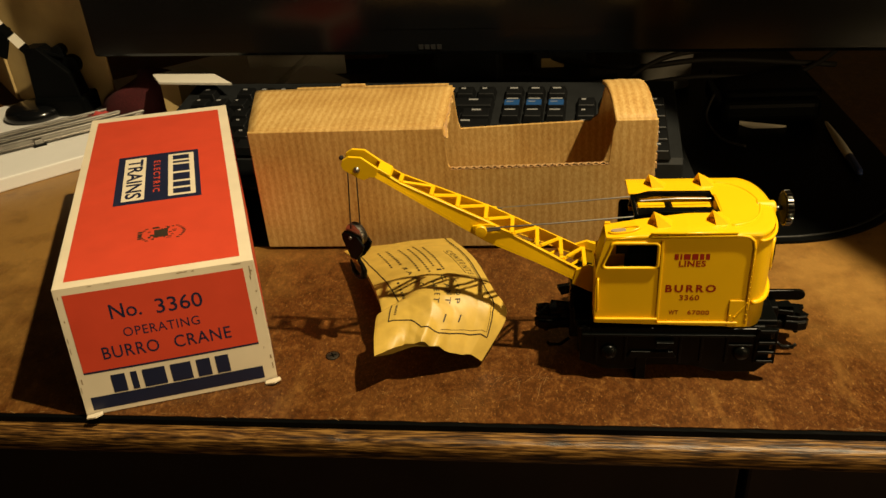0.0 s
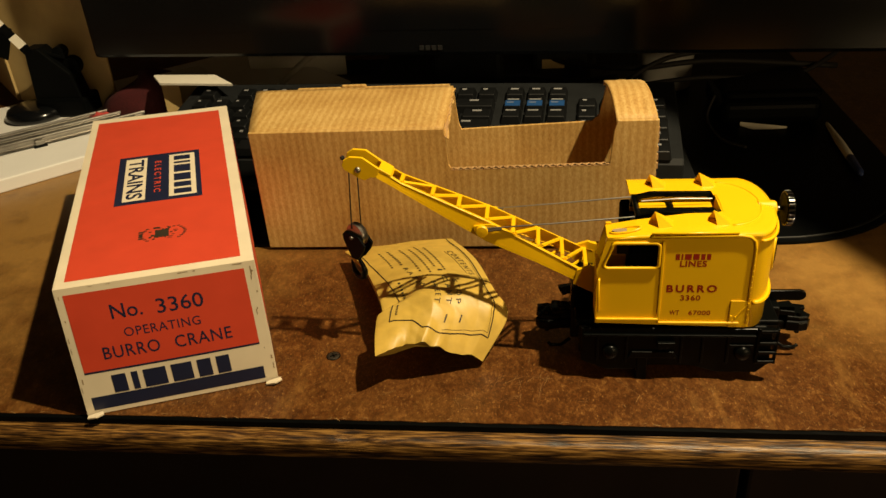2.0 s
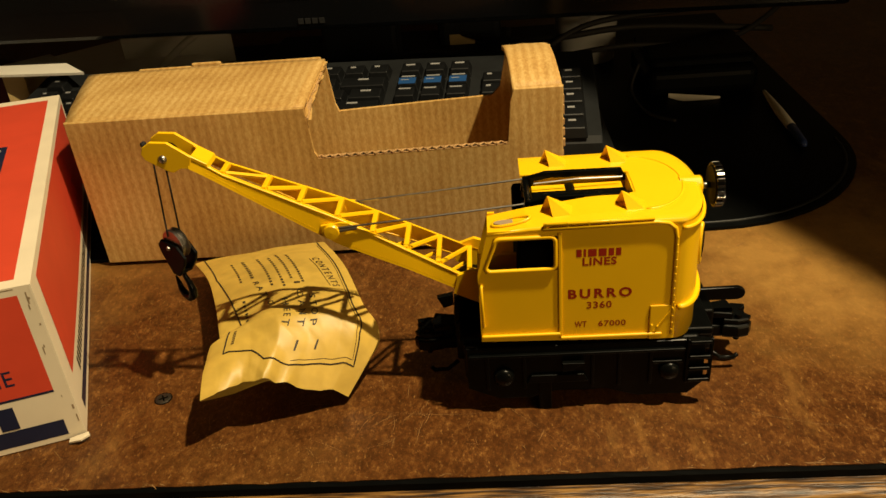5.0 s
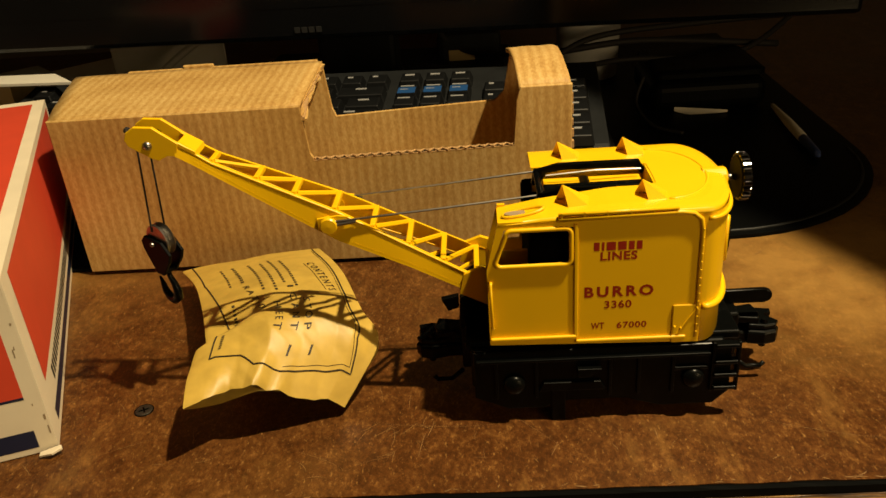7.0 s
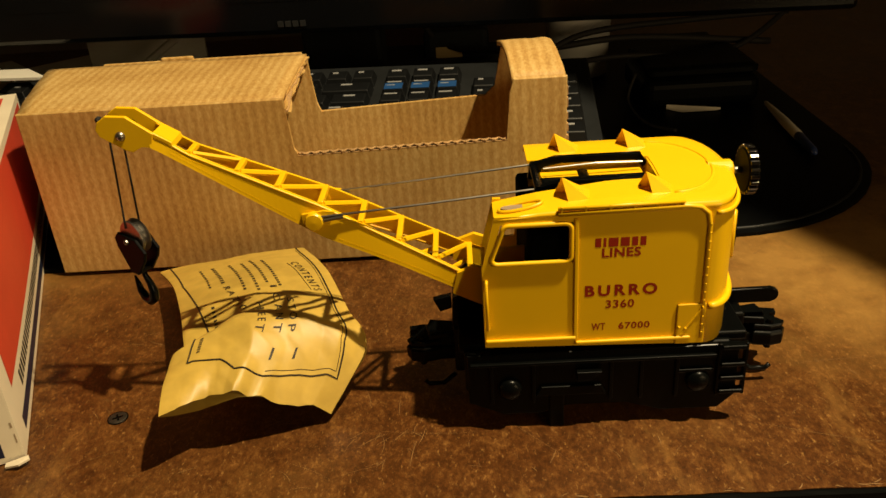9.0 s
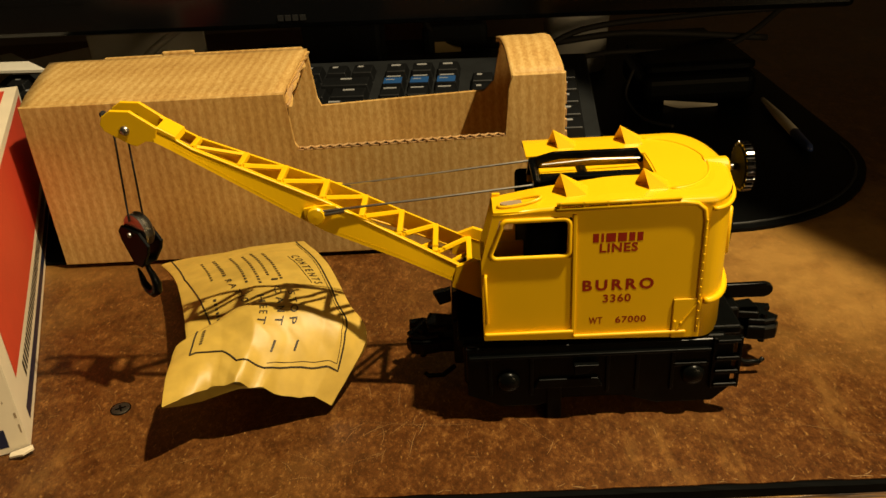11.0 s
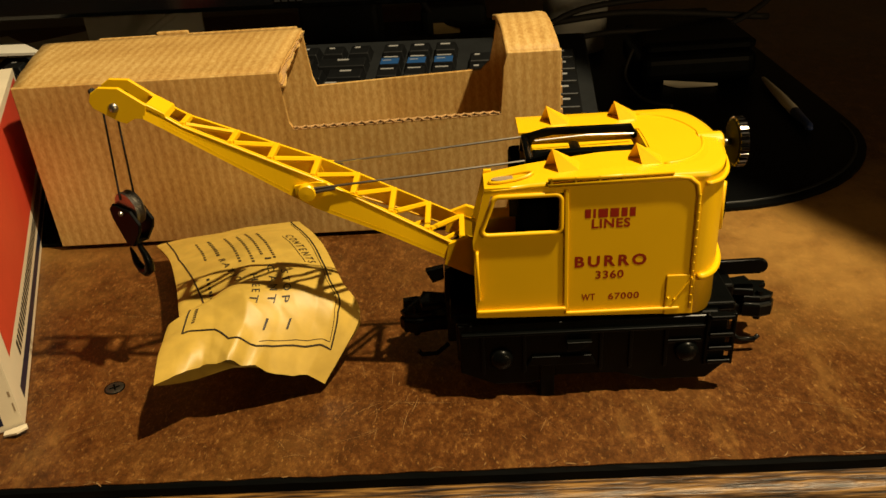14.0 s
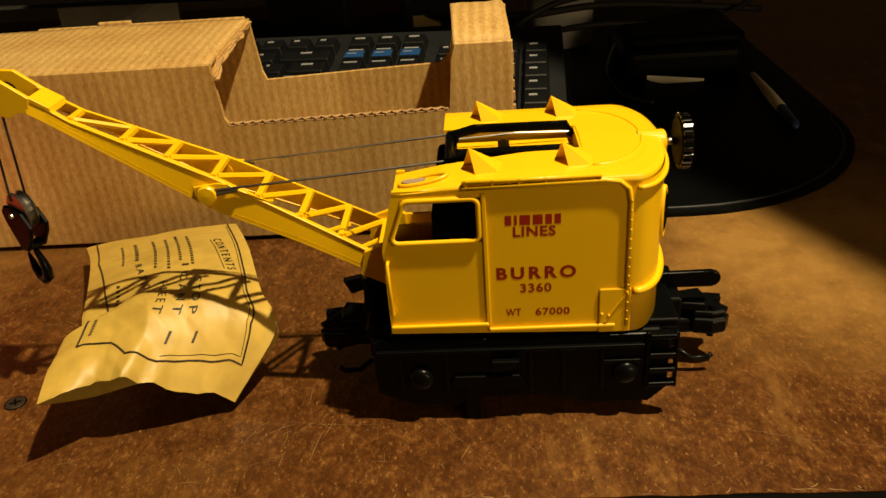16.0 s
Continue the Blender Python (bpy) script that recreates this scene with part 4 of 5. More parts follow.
    def at(line, u):
        for (a, za), (d, zd) in zip(line, line[1:]):
            if u <= d:
                return za + (zd - za) * (u - a) / (d - a)
        return line[-1][1]
    us = [-0.1150 + 0.1160 * k / 44 for k in range(45)]
    for s in (-1, 1):
        bm = bmesh.new()
        t = 0.0013
        rows = []
        for u in us:
            v = s * half(u)
            rows.append([bm.verts.new(p) for p in ((u, v, at(TOP, u)), (u, v + s * 0.0012, at(BOT, u)), (u, v + s * 0.0012 - s * t, at(BOT, u)), (u, v - s * t, at(TOP, u)))])
        for a, d in zip(rows, rows[1:]):
            for k in range(4):
                bm.faces.new((a[k], a[(k + 1) % 4], d[(k + 1) % 4], d[k]))
        bm.faces.new(rows[0])
        bm.faces.new(rows[-1][::-1])
        sp = part("boom_side", bm, YELLOW, b, "riveted boom side plate")
        def edge(line, off, lo, hi, r):
            return tube([(u, s * (half(u) + 0.0000), at(line, u) + off) for u in us if lo <= u <= hi], r, 6)
        part("flange", edge(TOP, -0.0006, -0.1145, 0.0, 0.0005), YELLOW, b, smooth=True)
        part("flange", edge(BOT, 0.0006, -0.1145, 0.0, 0.0005), YELLOW, b, smooth=True)
        bm = bmesh.new()
        for k in range(100):
            u = -0.108 + 0.102 * k / 99
            for line, off in ((TOP, -0.0022), (BOT, 0.0016)):
                if -0.066 < u < -0.052:
                    continue
                lean = s * 0.0012 * (at(TOP, u) - at(line, u) - off) / (at(TOP, u) - at(BOT, u))
                add_box(bm, (u - 0.00022, s * half(u) + lean - 0.00010, at(line, u) + off - 0.00020), (u + 0.00022, s * half(u) + lean + 0.00010, at(line, u) + off + 0.00020))
        tagged(part("rivet_rows", bm, YELLOW, b, "rows of tiny rivets"), kind="stuff")
        # pin and boss
        part("pin_boss", lathe([(0.0001, s * 0.0036), (0.0030, s * 0.0034), (0.0034, s * 0.0028), (0.0034, -s * 0.001)], (-0.0597, s * half(-0.06), 0.0812), "y", 20), YELLOW, b, "round cable pin")
        part("pin_lug", prism([(-0.0640, 0.0795), (-0.0597, 0.0765), (-0.0545, 0.0800), (-0.0520, 0.0845), (-0.0560, 0.0850), (-0.0640, 0.0840)], s * half(-0.06) + s * 0.0012 - 0.0006, s * half(-0.06) + s * 0.0012 + 0.0006), YELLOW, b)
        part("foot_lug", prism([(-0.0110, 0.0500), (0.0005, 0.0440), (0.0030, 0.0440), (0.0030, 0.0590), (-0.0020, 0.0610), (-0.0090, 0.0585)], s * 0.0135 - 0.0011, s * 0.0135 + 0.0011), YELLOW, b)
        # head cheek
        part("cheek", prism([(-0.1330, 0.1186), (-0.1318, 0.1214), (-0.1285, 0.1234), (-0.1216, 0.1228), (-0.1130, 0.1160), (-0.1145, 0.1108), (-0.1180, 0.1118), (-0.1215, 0.1096), (-0.1240, 0.1106), (-0.1320, 0.1160)], s * 0.0052 - 0.0009, s * 0.0052 + 0.0009, "y", 0.0003), YELLOW, b, "boom head cheek plate")
        part("head_pin", lathe([(0.0001, s * 0.0022), (0.0012, s * 0.0020), (0.0018, s * 0.0010), (0.0018, 0)], (-0.1246, s * 0.0052, 0.1159), "y", 16), STEEL, b, "steel pin head", smooth=True)
    rungs = [-0.1022, -0.0860, -0.0722, -0.0573, -0.0433, -0.0298, -0.0168, -0.0040]
    for u in rungs:
        w = half(u)
        part("rung", box((u - 0.0011, -w + 0.001, at(TOP, u) - 0.0016), (u + 0.0011, w - 0.001, at(TOP, u) + 0.0006), 0.0004), YELLOW, b)
        part("post", box((u - 0.0010, -w + 0.0006, at(TOP, u) - 0.0008), (u + 0.0010, -w + 0.0022, at(TOP, u) + 0.0009), 0.0004), YELLOW, b)
    for ua, ub in zip(rungs, rungs[1:]):
        part("lattice_bar", tube([(ua + 0.001, -half(ua) + 0.0015, at(TOP, ua) - 0.0004), (ub - 0.001, half(ub) - 0.0015, at(TOP, ub) - 0.0004)], 0.0011, 6), YELLOW, b)
        part("lattice_bar", tube([(ua + 0.001, -half(ua) + 0.0015, at(BOT, ua) + 0.0008), (ub - 0.001, half(ub) - 0.0015, at(BOT, ub) + 0.0008)], 0.0009, 6), YELLOW, b)
    part("saddle", prism([(-0.1142, 0.1150), (-0.1132, 0.1164), (-0.1072, 0.1125), (-0.1068, 0.1106)], -0.0058, 0.0058, "y", 0.0003), YELLOW, b, "saddle plate behind the boom head")
    part("sheave", lathe([(0.0040, -0.0024), (0.0040, -0.0016), (0.0030, -0.0005), (0.0030, 0.0005), (0.0040, 0.0016), (0.0040, 0.0024)], (-0.1246, 0, 0.1160), "y", 24), BLACK, b)
    part("cord_knot", lathe([(0.0002, -0.0014), (0.0012, -0.0007), (0.0012, 0.0007), (0.0002, 0.0014)], (-0.1336, 0, 0.1205), "y", 10), CORD, b)
    # stay wires from the cable pins to the frame
    for s in (-1, 1):
        p0, p1 = Vector((-0.0585, s * (half(-0.06) + 0.0022), 0.0828)), Vector((0.0212, s * 0.0108, 0.0890 if s < 0 else 0.0898))
        part("stay_wire", tube([p0, p0.lerp(p1, 0.5) + Vector((0, 0, -0.0002)), p1], 0.00045, 6), STEEL, c, "thin steel stay wire")
        part("wire_eye", tube([(-0.0590, p0.y, 0.0812), (-0.0490, p0.y, 0.0826)], 0.0008, 6), STEEL, c)
    # hoist cord, pulley block and hook
    BX, BZ = -0.1305, 0.0728
    for u0, u1, v in ((-0.1305, -0.1330, -0.0020), (-0.1262, -0.1278, -0.0010)):
        part("hoist_cord", tube([(u0, v, 0.1150), (u1, v - 0.001, BZ + 0.006)], 0.00042, 6), CORD, c, "black hoist cord")
    blk = part("pulley_block", lathe([(0.0001, -0.0020), (0.0066, -0.0020), (0.0070, -0.0013), (0.0056, 0.0), (0.0070, 0.0013), (0.0066, 0.0020), (0.0001, 0.0020)], (0, 0, 0.0022), "y", 28), STEEL, c, "black pulley block with a steel sheave", smooth=False)
    blk.matrix_local = pose(BX, -0.002, BZ, 0, 4, -34)
    for s in (-1, 1):
        out = [(-0.0086, 0.0006), (-0.0062, 0.0034), (0.0040, 0.0030), (0.0086, -0.0014), (0.0072, -0.0056), (0.0020, -0.0128), (-0.0022, -0.0128), (-0.0080, -0.0030)]
        part("block_cheek", prism(out, s * 0.0030 - 0.0007, s * 0.0030 + 0.0007, "y", 0.0003), DEEPBLACK, blk, "bent black cheek plate")
        part("block_rivet", lathe([(0.0001, s * 0.0014), (0.0010, s * 0.0008), (0.0011, 0)], (-0.0010, s * 0.0036, 0.0010), "y", 12), STEEL, blk)
    part("block_yoke", box((-0.0022, -0.0030, -0.0128), (0.0022, 0.0030, -0.0108), 0.0005), BLACK, blk)
    hk = [(0, 0, -0.0120), (0.0004, 0, -0.0150), (0.0026, 0, -0.0178), (0.0040, 0, -0.0212), (0.0034, 0, -0.0246), (0.0010, 0, -0.0266), (-0.0022, 0, -0.0262), (-0.0046, 0, -0.0238), (-0.0054, 0, -0.0208), (-0.0066, 0, -0.0176)]
    part("hook", tube(hk, [0.0010, 0.0011, 0.0014, 0.0018, 0.0020, 0.0020, 0.0018, 0.0015, 0.0011, 0.0004], 12), BLACK, blk, "black steel hook", smooth=True)

    # ---- truck ----
    t = part("truck_frame", box((-0.0080, -0.0300, 0.0150), (0.0900, 0.0300, 0.0330), 0.0012), BLACK, c, "black moulded truck frame")
    part("deck", box((-0.0100, -0.0275, 0.0315), (0.0960, 0.0275, 0.0352), 0.0008), BLACK, t)
    part("turntable", lathe([(0.0250, 0.0350), (0.0260, 0.0362), (0.0260, 0.0372), (0.0100, 0.0376)], (0.0420, 0, 0), "z", 40), BLACK, t)
    for s in (-1, 1):
        part("side_frame", prism([(-0.0070, 0.0120), (0.0060, 0.0060), (0.0200, 0.0060), (0.0300, 0.0100), (0.0520, 0.0100), (0.0650, 0.0050), (0.0860, 0.0050), (0.0920, 0.0110), (0.0920, 0.0335), (-0.0070, 0.0335)], s * 0.0315 - 0.0012, s * 0.0315 + 0.0012, "y", 0.0005), BLACK, t, "moulded side frame")
        for u in (0.0085, 0.0775):
            w = part("wheel", lathe([(0.0020, s * 0.0150), (0.0122, s * 0.0150), (0.0124, s * 0.0162), (0.0108, s * 0.0166), (0.0104, s * 0.0220), (0.0085, s * 0.0222), (0.0075, s * 0.0212), (0.0022, s * 0.0212), (0.0020, s * 0.0225)], (u, 0, 0.0124), "y", 36), BLACK, t, "black cast wheel")
            part("axle_box", lathe([(0.0001, s * 0.0036), (0.0030, s * 0.0033), (0.0042, s * 0.0022), (0.0044, 0)], (u, s * 0.0322, 0.0185), "y", 24), BLACK, t, "round axle box", smooth=True)
        part("ledge", box((-0.0060, s * 0.0332 - 0.0010, 0.0290), (0.0835, s * 0.0332 + 0.0010, 0.0302), 0.0003), BLACK, t)
        for u in (0.0010, 0.0165, 0.0450, 0.0560, 0.0690):
            part("frame_rib", box((u, s * 0.0330 - 0.0009, 0.0120), (u + 0.0014, s * 0.0330 + 0.0009, 0.0292), 0.0003), BLACK, t)
        part("spring_plank", prism([(0.0180, 0.0150), (0.0440, 0.0150), (0.0420, 0.0190), (0.0200, 0.0190)], s * 0.0331 - 0.0010, s * 0.0331 + 0.0010, "y", 0.0003), BLACK, t)
        part("journal_spring", box((0.0700, s * 0.0325 - 0.0015, 0.0225), (0.0830, s * 0.0325 + 0.0015, 0.0240), 0.0004), BLACK, t)
        part("pickup_foot", box((0.0230, s * 0.0322 - 0.0014, 0.0), (0.0285, s * 0.0322 + 0.0014, 0.0180), 0.0005), BLACK, t)
        part("bracket", prism([(0.0330, 0.0222), (0.0375, 0.0226), (0.0420, 0.0262), (0.0330, 0.0262)], s * 0.0345 - 0.0014, s * 0.0345 + 0.0014, "y", 0.0002), BLACK, t)
        part("step_side", box((0.0840, s * 0.0330 - 0.0012, 0.0120), (0.0852, s * 0.0330 + 0.0012, 0.0345), 0.0003), BLACK, t)
        part("step_side", box((0.0935, s * 0.0330 - 0.0012, 0.0120), (0.0947, s * 0.0330 + 0.0012, 0.0345), 0.0003), BLACK, t)
        for z in (0.0130, 0.0190, 0.0250, 0.0325):
            part("step_rung", box((0.0850, s * 0.0335 - 0.0016, z), (0.0938, s * 0.0335 + 0.0016, z + 0.0016), 0.0004), BLACK, t)
    for u in (0.0085, 0.0775):
        part("axle", tube([(u, -0.0290, 0.0124), (u, 0.0290, 0.0124)], 0.0018, 10), STEEL, t)
    part("boom_post", prism([(-0.0125, 0.0300), (-0.0115, 0.0450), (-0.0060, 0.0490), (0.0010, 0.0480), (0.0010, 0.0300)], -0.0110, 0.0110, "y", 0.0006), BLACK, t, "black boom post")
    part("post_spur", prism([(-0.0190, 0.0440), (-0.0120, 0.0455), (-0.0120, 0.0400), (-0.0165, 0.0385)], -0.0090, -0.0060, "y", 0.0003), BLACK, t)
    bar = [(0.0820, 0.0392), (0.0820, 0.0332)] + [(0.1122 + 0.0030 * math.cos(a), 0.0362 + 0.0030 * math.sin(a)) for a in [-math.pi / 2 + math.pi * k / 12 for k in range(13)]]
    part("coupling_bar", prism(bar, -0.0050, -0.0028, "y", 0.0005), BLACK, t, "flat black bar with a rounded end behind the cab")
    # couplers
    for s, u in ((-1, -0.0080), (1, 0.0965)):
        k = part("coupler", box((min(u, u + s * 0.014), -0.0050, 0.0130), (max(u, u + s * 0.014), 0.0050, 0.0195), 0.0012), BLACK, t, "black knuckle coupler")
        head = [(0.010, -0.0068), (0.0165, -0.0082), (0.0215, -0.0070), (0.0235, -0.0035), (0.0205, -0.0020), (0.0180, 0.0005), (0.0185, 0.0030), (0.0225, 0.0042), (0.0230, 0.0072), (0.0170, 0.0085), (0.010, 0.0068)]
        part("knuckle", prism([(u + s * a, v) for a, v in head], 0.0140, 0.0205, "z", 0.0012), BLACK, k)
        part("knuckle_cap", prism([(u + s * (a * 0.94 + 0.001), v * 0.86) for a, v in head], 0.0206, 0.0232, "z", 0.0007), BLACK, k)
        part("knuckle_top", prism([(u + s * a, v) for a, v in ((0.004, -0.0040), (0.014, -0.0060), (0.0155, 0.0), (0.014, 0.0060), (0.004, 0.0040))], 0.0232, 0.0262, "z", 0.0006), BLACK, k)
        part("coupler_pin", tube([(u + s * 0.0170, -0.0045, 0.0118), (u + s * 0.0170, -0.0045, 0.0250)], 0.0014, 10), BLACK, k)
        part("uncoupling_hook", tube([(u + s * 0.004, -0.0100, 0.0100), (u + s * 0.0090, -0.0105, 0.0060), (u + s * 0.0150, -0.0105, 0.0058), (u + s * 0.0165, -0.0105, 0.0075)], 0.0010, 8), BLACK, k, smooth=True)
        part("draft_box", box((min(u - s * 0.002, u + s * 0.004), -0.0120, 0.0120), (max(u - s * 0.002, u + s * 0.004), 0.0120, 0.0330), 0.0010), BLACK, t)


crane()


# ---- crumpled parts envelope ----
def envelope():
    c = thing("paper_envelope", (0, 0.43, 0), "crumpled manila paper parts envelope with dark printing", "envelope")
    o = Vector((0, 0.43, 0))
    left = [(-0.0830, 0.4970, 0.0105), (-0.0600, 0.4560, 0.0230), (-0.0385, 0.4020, 0.0300), (-0.0385, 0.3850, 0.0300), (-0.0355, 0.3580, 0.0300)]
    right = [(-0.0070, 0.5000, 0.0190), (0.0120, 0.4560, 0.0300), (0.0260, 0.4200, 0.0300), (0.0345, 0.4030, 0.0230), (0.0205, 0.3830, 0.0050)]

    def along(pts, q):
        q = min(0.9999, max(0.0, q)) * (len(pts) - 1)
        k = int(q)
        f = q - k
        p = [Vector(pts[min(len(pts) - 1, max(0, k + d))]) for d in (-1, 0, 1, 2)]
        return 0.5 * (2 * p[1] + (p[2] - p[0]) * f + (2 * p[0] - 5 * p[1] + 4 * p[2] - p[3]) * f * f + (3 * p[1] - p[0] - 3 * p[2] + p[3]) * f ** 3)

    def facet(x, y, cell, seed):
        """Random heights on a lattice of triangles: flat facets that meet in sharp folds."""
        x, y = x / cell + 0.35 * y / cell, y / cell
        i, j = math.floor(x), math.floor(y)
        f, g = x - i, y - j

        def h(a, b):
            return random.Random((a * 7919 + b * 104729 + seed) & 0xFFFFFF).uniform(-1, 1)
        if f + g < 1:
            return h(i, j) * (1 - f - g) + h(i + 1, j) * f + h(i, j + 1) * g
        return h(i + 1, j + 1) * (f + g - 1) + h(i + 1, j) * (1 - g) + h(i, j + 1) * (1 - f)

    def tent(d, w):
        return max(0.0, 1 - abs(d) / w)

    def crease(p):
        return 0.0030 * facet(p.x, p.y, 0.031, 3) + 0.0013 * facet(p.x + 0.3, p.y, 0.0125, 9) + 0.0004 * facet(p.x, p.y + 0.2, 0.0050, 5)

    def top(s, t, lift=0.0):
        p = along(left, t).lerp(along(right, t), s)
        env = math.sin(math.pi * min(1, max(0, s))) ** 0.8
        swell = 0.0095 * env * (0.25 + 0.75 * math.exp(-((t - 0.66) / 0.30) ** 2))
        late = max(0.0, min(1.0, (t - 0.42) * 3))
        ridge = 0.0028 * tent(s - 0.42 - 0.22 * (t - 0.7), 0.17) * late
        # fold running in from the pinched side, and the fold down the far side
        valley = -0.0052 * tent(t - 0.56 + 0.33 * s, 0.085) * max(0.0, 1 - s / 0.47)
        crest = 0.0016 * tent(t - 0.68 + 0.30 * s, 0.10) * max(0.0, 1 - s / 0.50)
        fold = 0.0022 * tent(s - 0.80 - 0.10 * t, 0.09) * late
        # sharp puckers along the foot of the sheet
        foot = max(0.0, (t - 0.84) / 0.16)
        pucker = 0.55 * foot * (0.0034 * tent(s - 0.44, 0.07) - 0.0026 * tent(s - 0.52, 0.05) + 0.0024 * tent(s - 0.60, 0.05) - 0.0020 * tent(s - 0.25, 0.06))
        k = crease(p) * (0.30 + 0.55 * t * t) * (0.35 + 0.65 * env ** 0.5)
        pull = 0.0050 * tent(s - 0.27, 0.17) * max(0.0, (t - 0.82) / 0.18)
        tuck = 0.0025 * tent(s, 0.13) * max(0.0, (t - 0.86) / 0.14)
        return Vector((p.x + 0.3 * tuck, p.y + pull, max(0.0012, p.z + swell + ridge + valley + crest + fold + pucker + k - tuck + lift))) - o

    def bottom(s, t):
        p = top(s, t) + o
        env = (math.sin(math.pi * s) * math.sin(math.pi * min(t, 0.5))) ** 0.4 if 0 < s < 1 and 0 < t else 0.0
        z = p.z + (0.0008 - p.z) * env
        return Vector((p.x, p.y + 0.034 * env * max(0.0, t - 0.6) / 0.4, max(0.0006, z - 0.0004))) - o

    n, m = 110, 130
    for name, fn, lab in (("front_sheet", top, "crumpled manila face"), ("back_sheet", bottom, "manila back")):
        bm = bmesh.new()
        add_patch(bm, fn, 0, 1, 0, 1, n, m)
        part(name, bm, MANILA, c, lab, smooth=True)

    def line(pts, w):
        bm = bmesh.new()
        dense = []
        for (a, b), (d, e) in zip(pts, pts[1:]):
            for k in range(14):
                dense.append((a + (d - a) * k / 14, b + (e - b) * k / 14))
        dense.append(pts[-1])
        add_tube(bm, [top(a, b, 0.00012) for a, b in dense], w, 5)
        return bm
    part("printed_border", line([(0.942, 0.01), (0.933, 0.44), (0.90, 0.62), (0.90, 0.775), (0.942, 0.885), (0.733, 0.885), (0.558, 0.908), (0.40, 0.892), (0.292, 0.833), (0.142, 0.80), (0.108, 0.80), (0.108, 0.63)], 0.00036), PAPERBLACK, c, "dark printed border line")
    part("printed_border", line([(0.925, 0.05), (0.915, 0.44), (0.882, 0.62), (0.882, 0.770), (0.922, 0.868), (0.733, 0.868), (0.558, 0.890)], 0.00014), PAPERBLACK, c, "thin inner border line")
    part("printed_border", line([(0.075, 0.01), (0.058, 0.25), (0.108, 0.367), (0.175, 0.558)], 0.00036), PAPERBLACK, c)

    def words(txt, s, t, long, high, drift=0.0, bold=0.008):
        printed("lettering", txt, long, high, lambda a, b: top(s + b + drift * a, t + a, 0.00025), PAPERBLACK, c, bold, 1.6)

    def dashes(s, t, long, high, count):
        bars("small_print", lambda a, b: top(s + b, t + a, 0.00025), long, high, count, PAPERBLACK, c, "small unreadable print", 0.5)
    words("CONTENTS", 0.800, 0.190, 0.215, 0.050, 0.2)
    part("underline", line([(0.785, 0.19), (0.825, 0.40)], 0.00016), PAPERBLACK, c)
    words("STOP", 0.650, 0.458, 0.285, 0.042, -0.18)
    words("ICANT", 0.585, 0.367, 0.380, 0.042, -0.15)
    words("HEET", 0.460, 0.467, 0.290, 0.042, -0.05)
    words("RATIO", 0.300, 0.330, 0.150, 0.042, 0.45)
    dashes(0.640, 0.13, 0.25, 0.018, 14)
    dashes(0.570, 0.11, 0.24, 0.018, 13)
    dashes(0.500, 0.14, 0.26, 0.018, 13)
    dashes(0.420, 0.13, 0.25, 0.018, 13)
    dashes(0.300, 0.14, 0.17, 0.024, 9)
    dashes(0.215, 0.15, 0.17, 0.016, 9)
    dashes(0.195, 0.41, 0.13, 0.020, 8)
    dashes(0.145, 0.66, 0.11, 0.018, 7)
    dashes(0.664, 0.805, 0.070, 0.012, 1)
    dashes(0.554, 0.815, 0.080, 0.012, 1)


envelope()


# ---- black mat, keyboard, monitor ----
def desk_mat():
    """Black desk mat: a thin front apron with a soft rim and a round corner, thicker under the keyboard."""
    m = thing("desk_mat", (0.05, 0.70, 0), "dusty black desk mat with a rounded corner", "desk mat")
    o = Vector((0.05, 0.70, 0))
    X0, X1, Y0, Y1, R = -0.235, 0.336, 0.5225, 0.985, 0.118

    def outline(d, y_front):
        pts = [(X0 + d - o.x, Y1 - o.y), (X0 + d - o.x, y_front - o.y)]
        for k in range(13):
            a = -math.pi / 2 + math.pi / 2 * k / 12
            x, y = X1 - R + (R - d) * math.cos(a), Y0 + R + (R - d) * math.sin(a)
            if y >= y_front:
                pts.append((x - o.x, y - o.y))
        pts.append((X1 - d - o.x, Y1 - o.y))
        return pts
    part("apron", prism(outline(0.0, Y0), 0.0, 0.0022, "z", 0.0007), DEEPBLACK, m, "thin black front of the mat")
    part("pad", box((X0 + 0.012 - o.x, 0.602 - o.y, 0.0022), (0.176 - o.x, 0.90 - o.y, 0.0101), 0.0020), MATBLACK, m, "thicker black pad")
    rim_pts = [(0.135 - o.x, Y0 + 0.006 - o.y, 0.0022)] + [(x, y, 0.0022) for x, y in outline(0.006, Y0)[2:15]]
    part("rim", tube(rim_pts, 0.0010, 10), MATBLACK, m, "soft raised rim", smooth=True)


desk_mat()


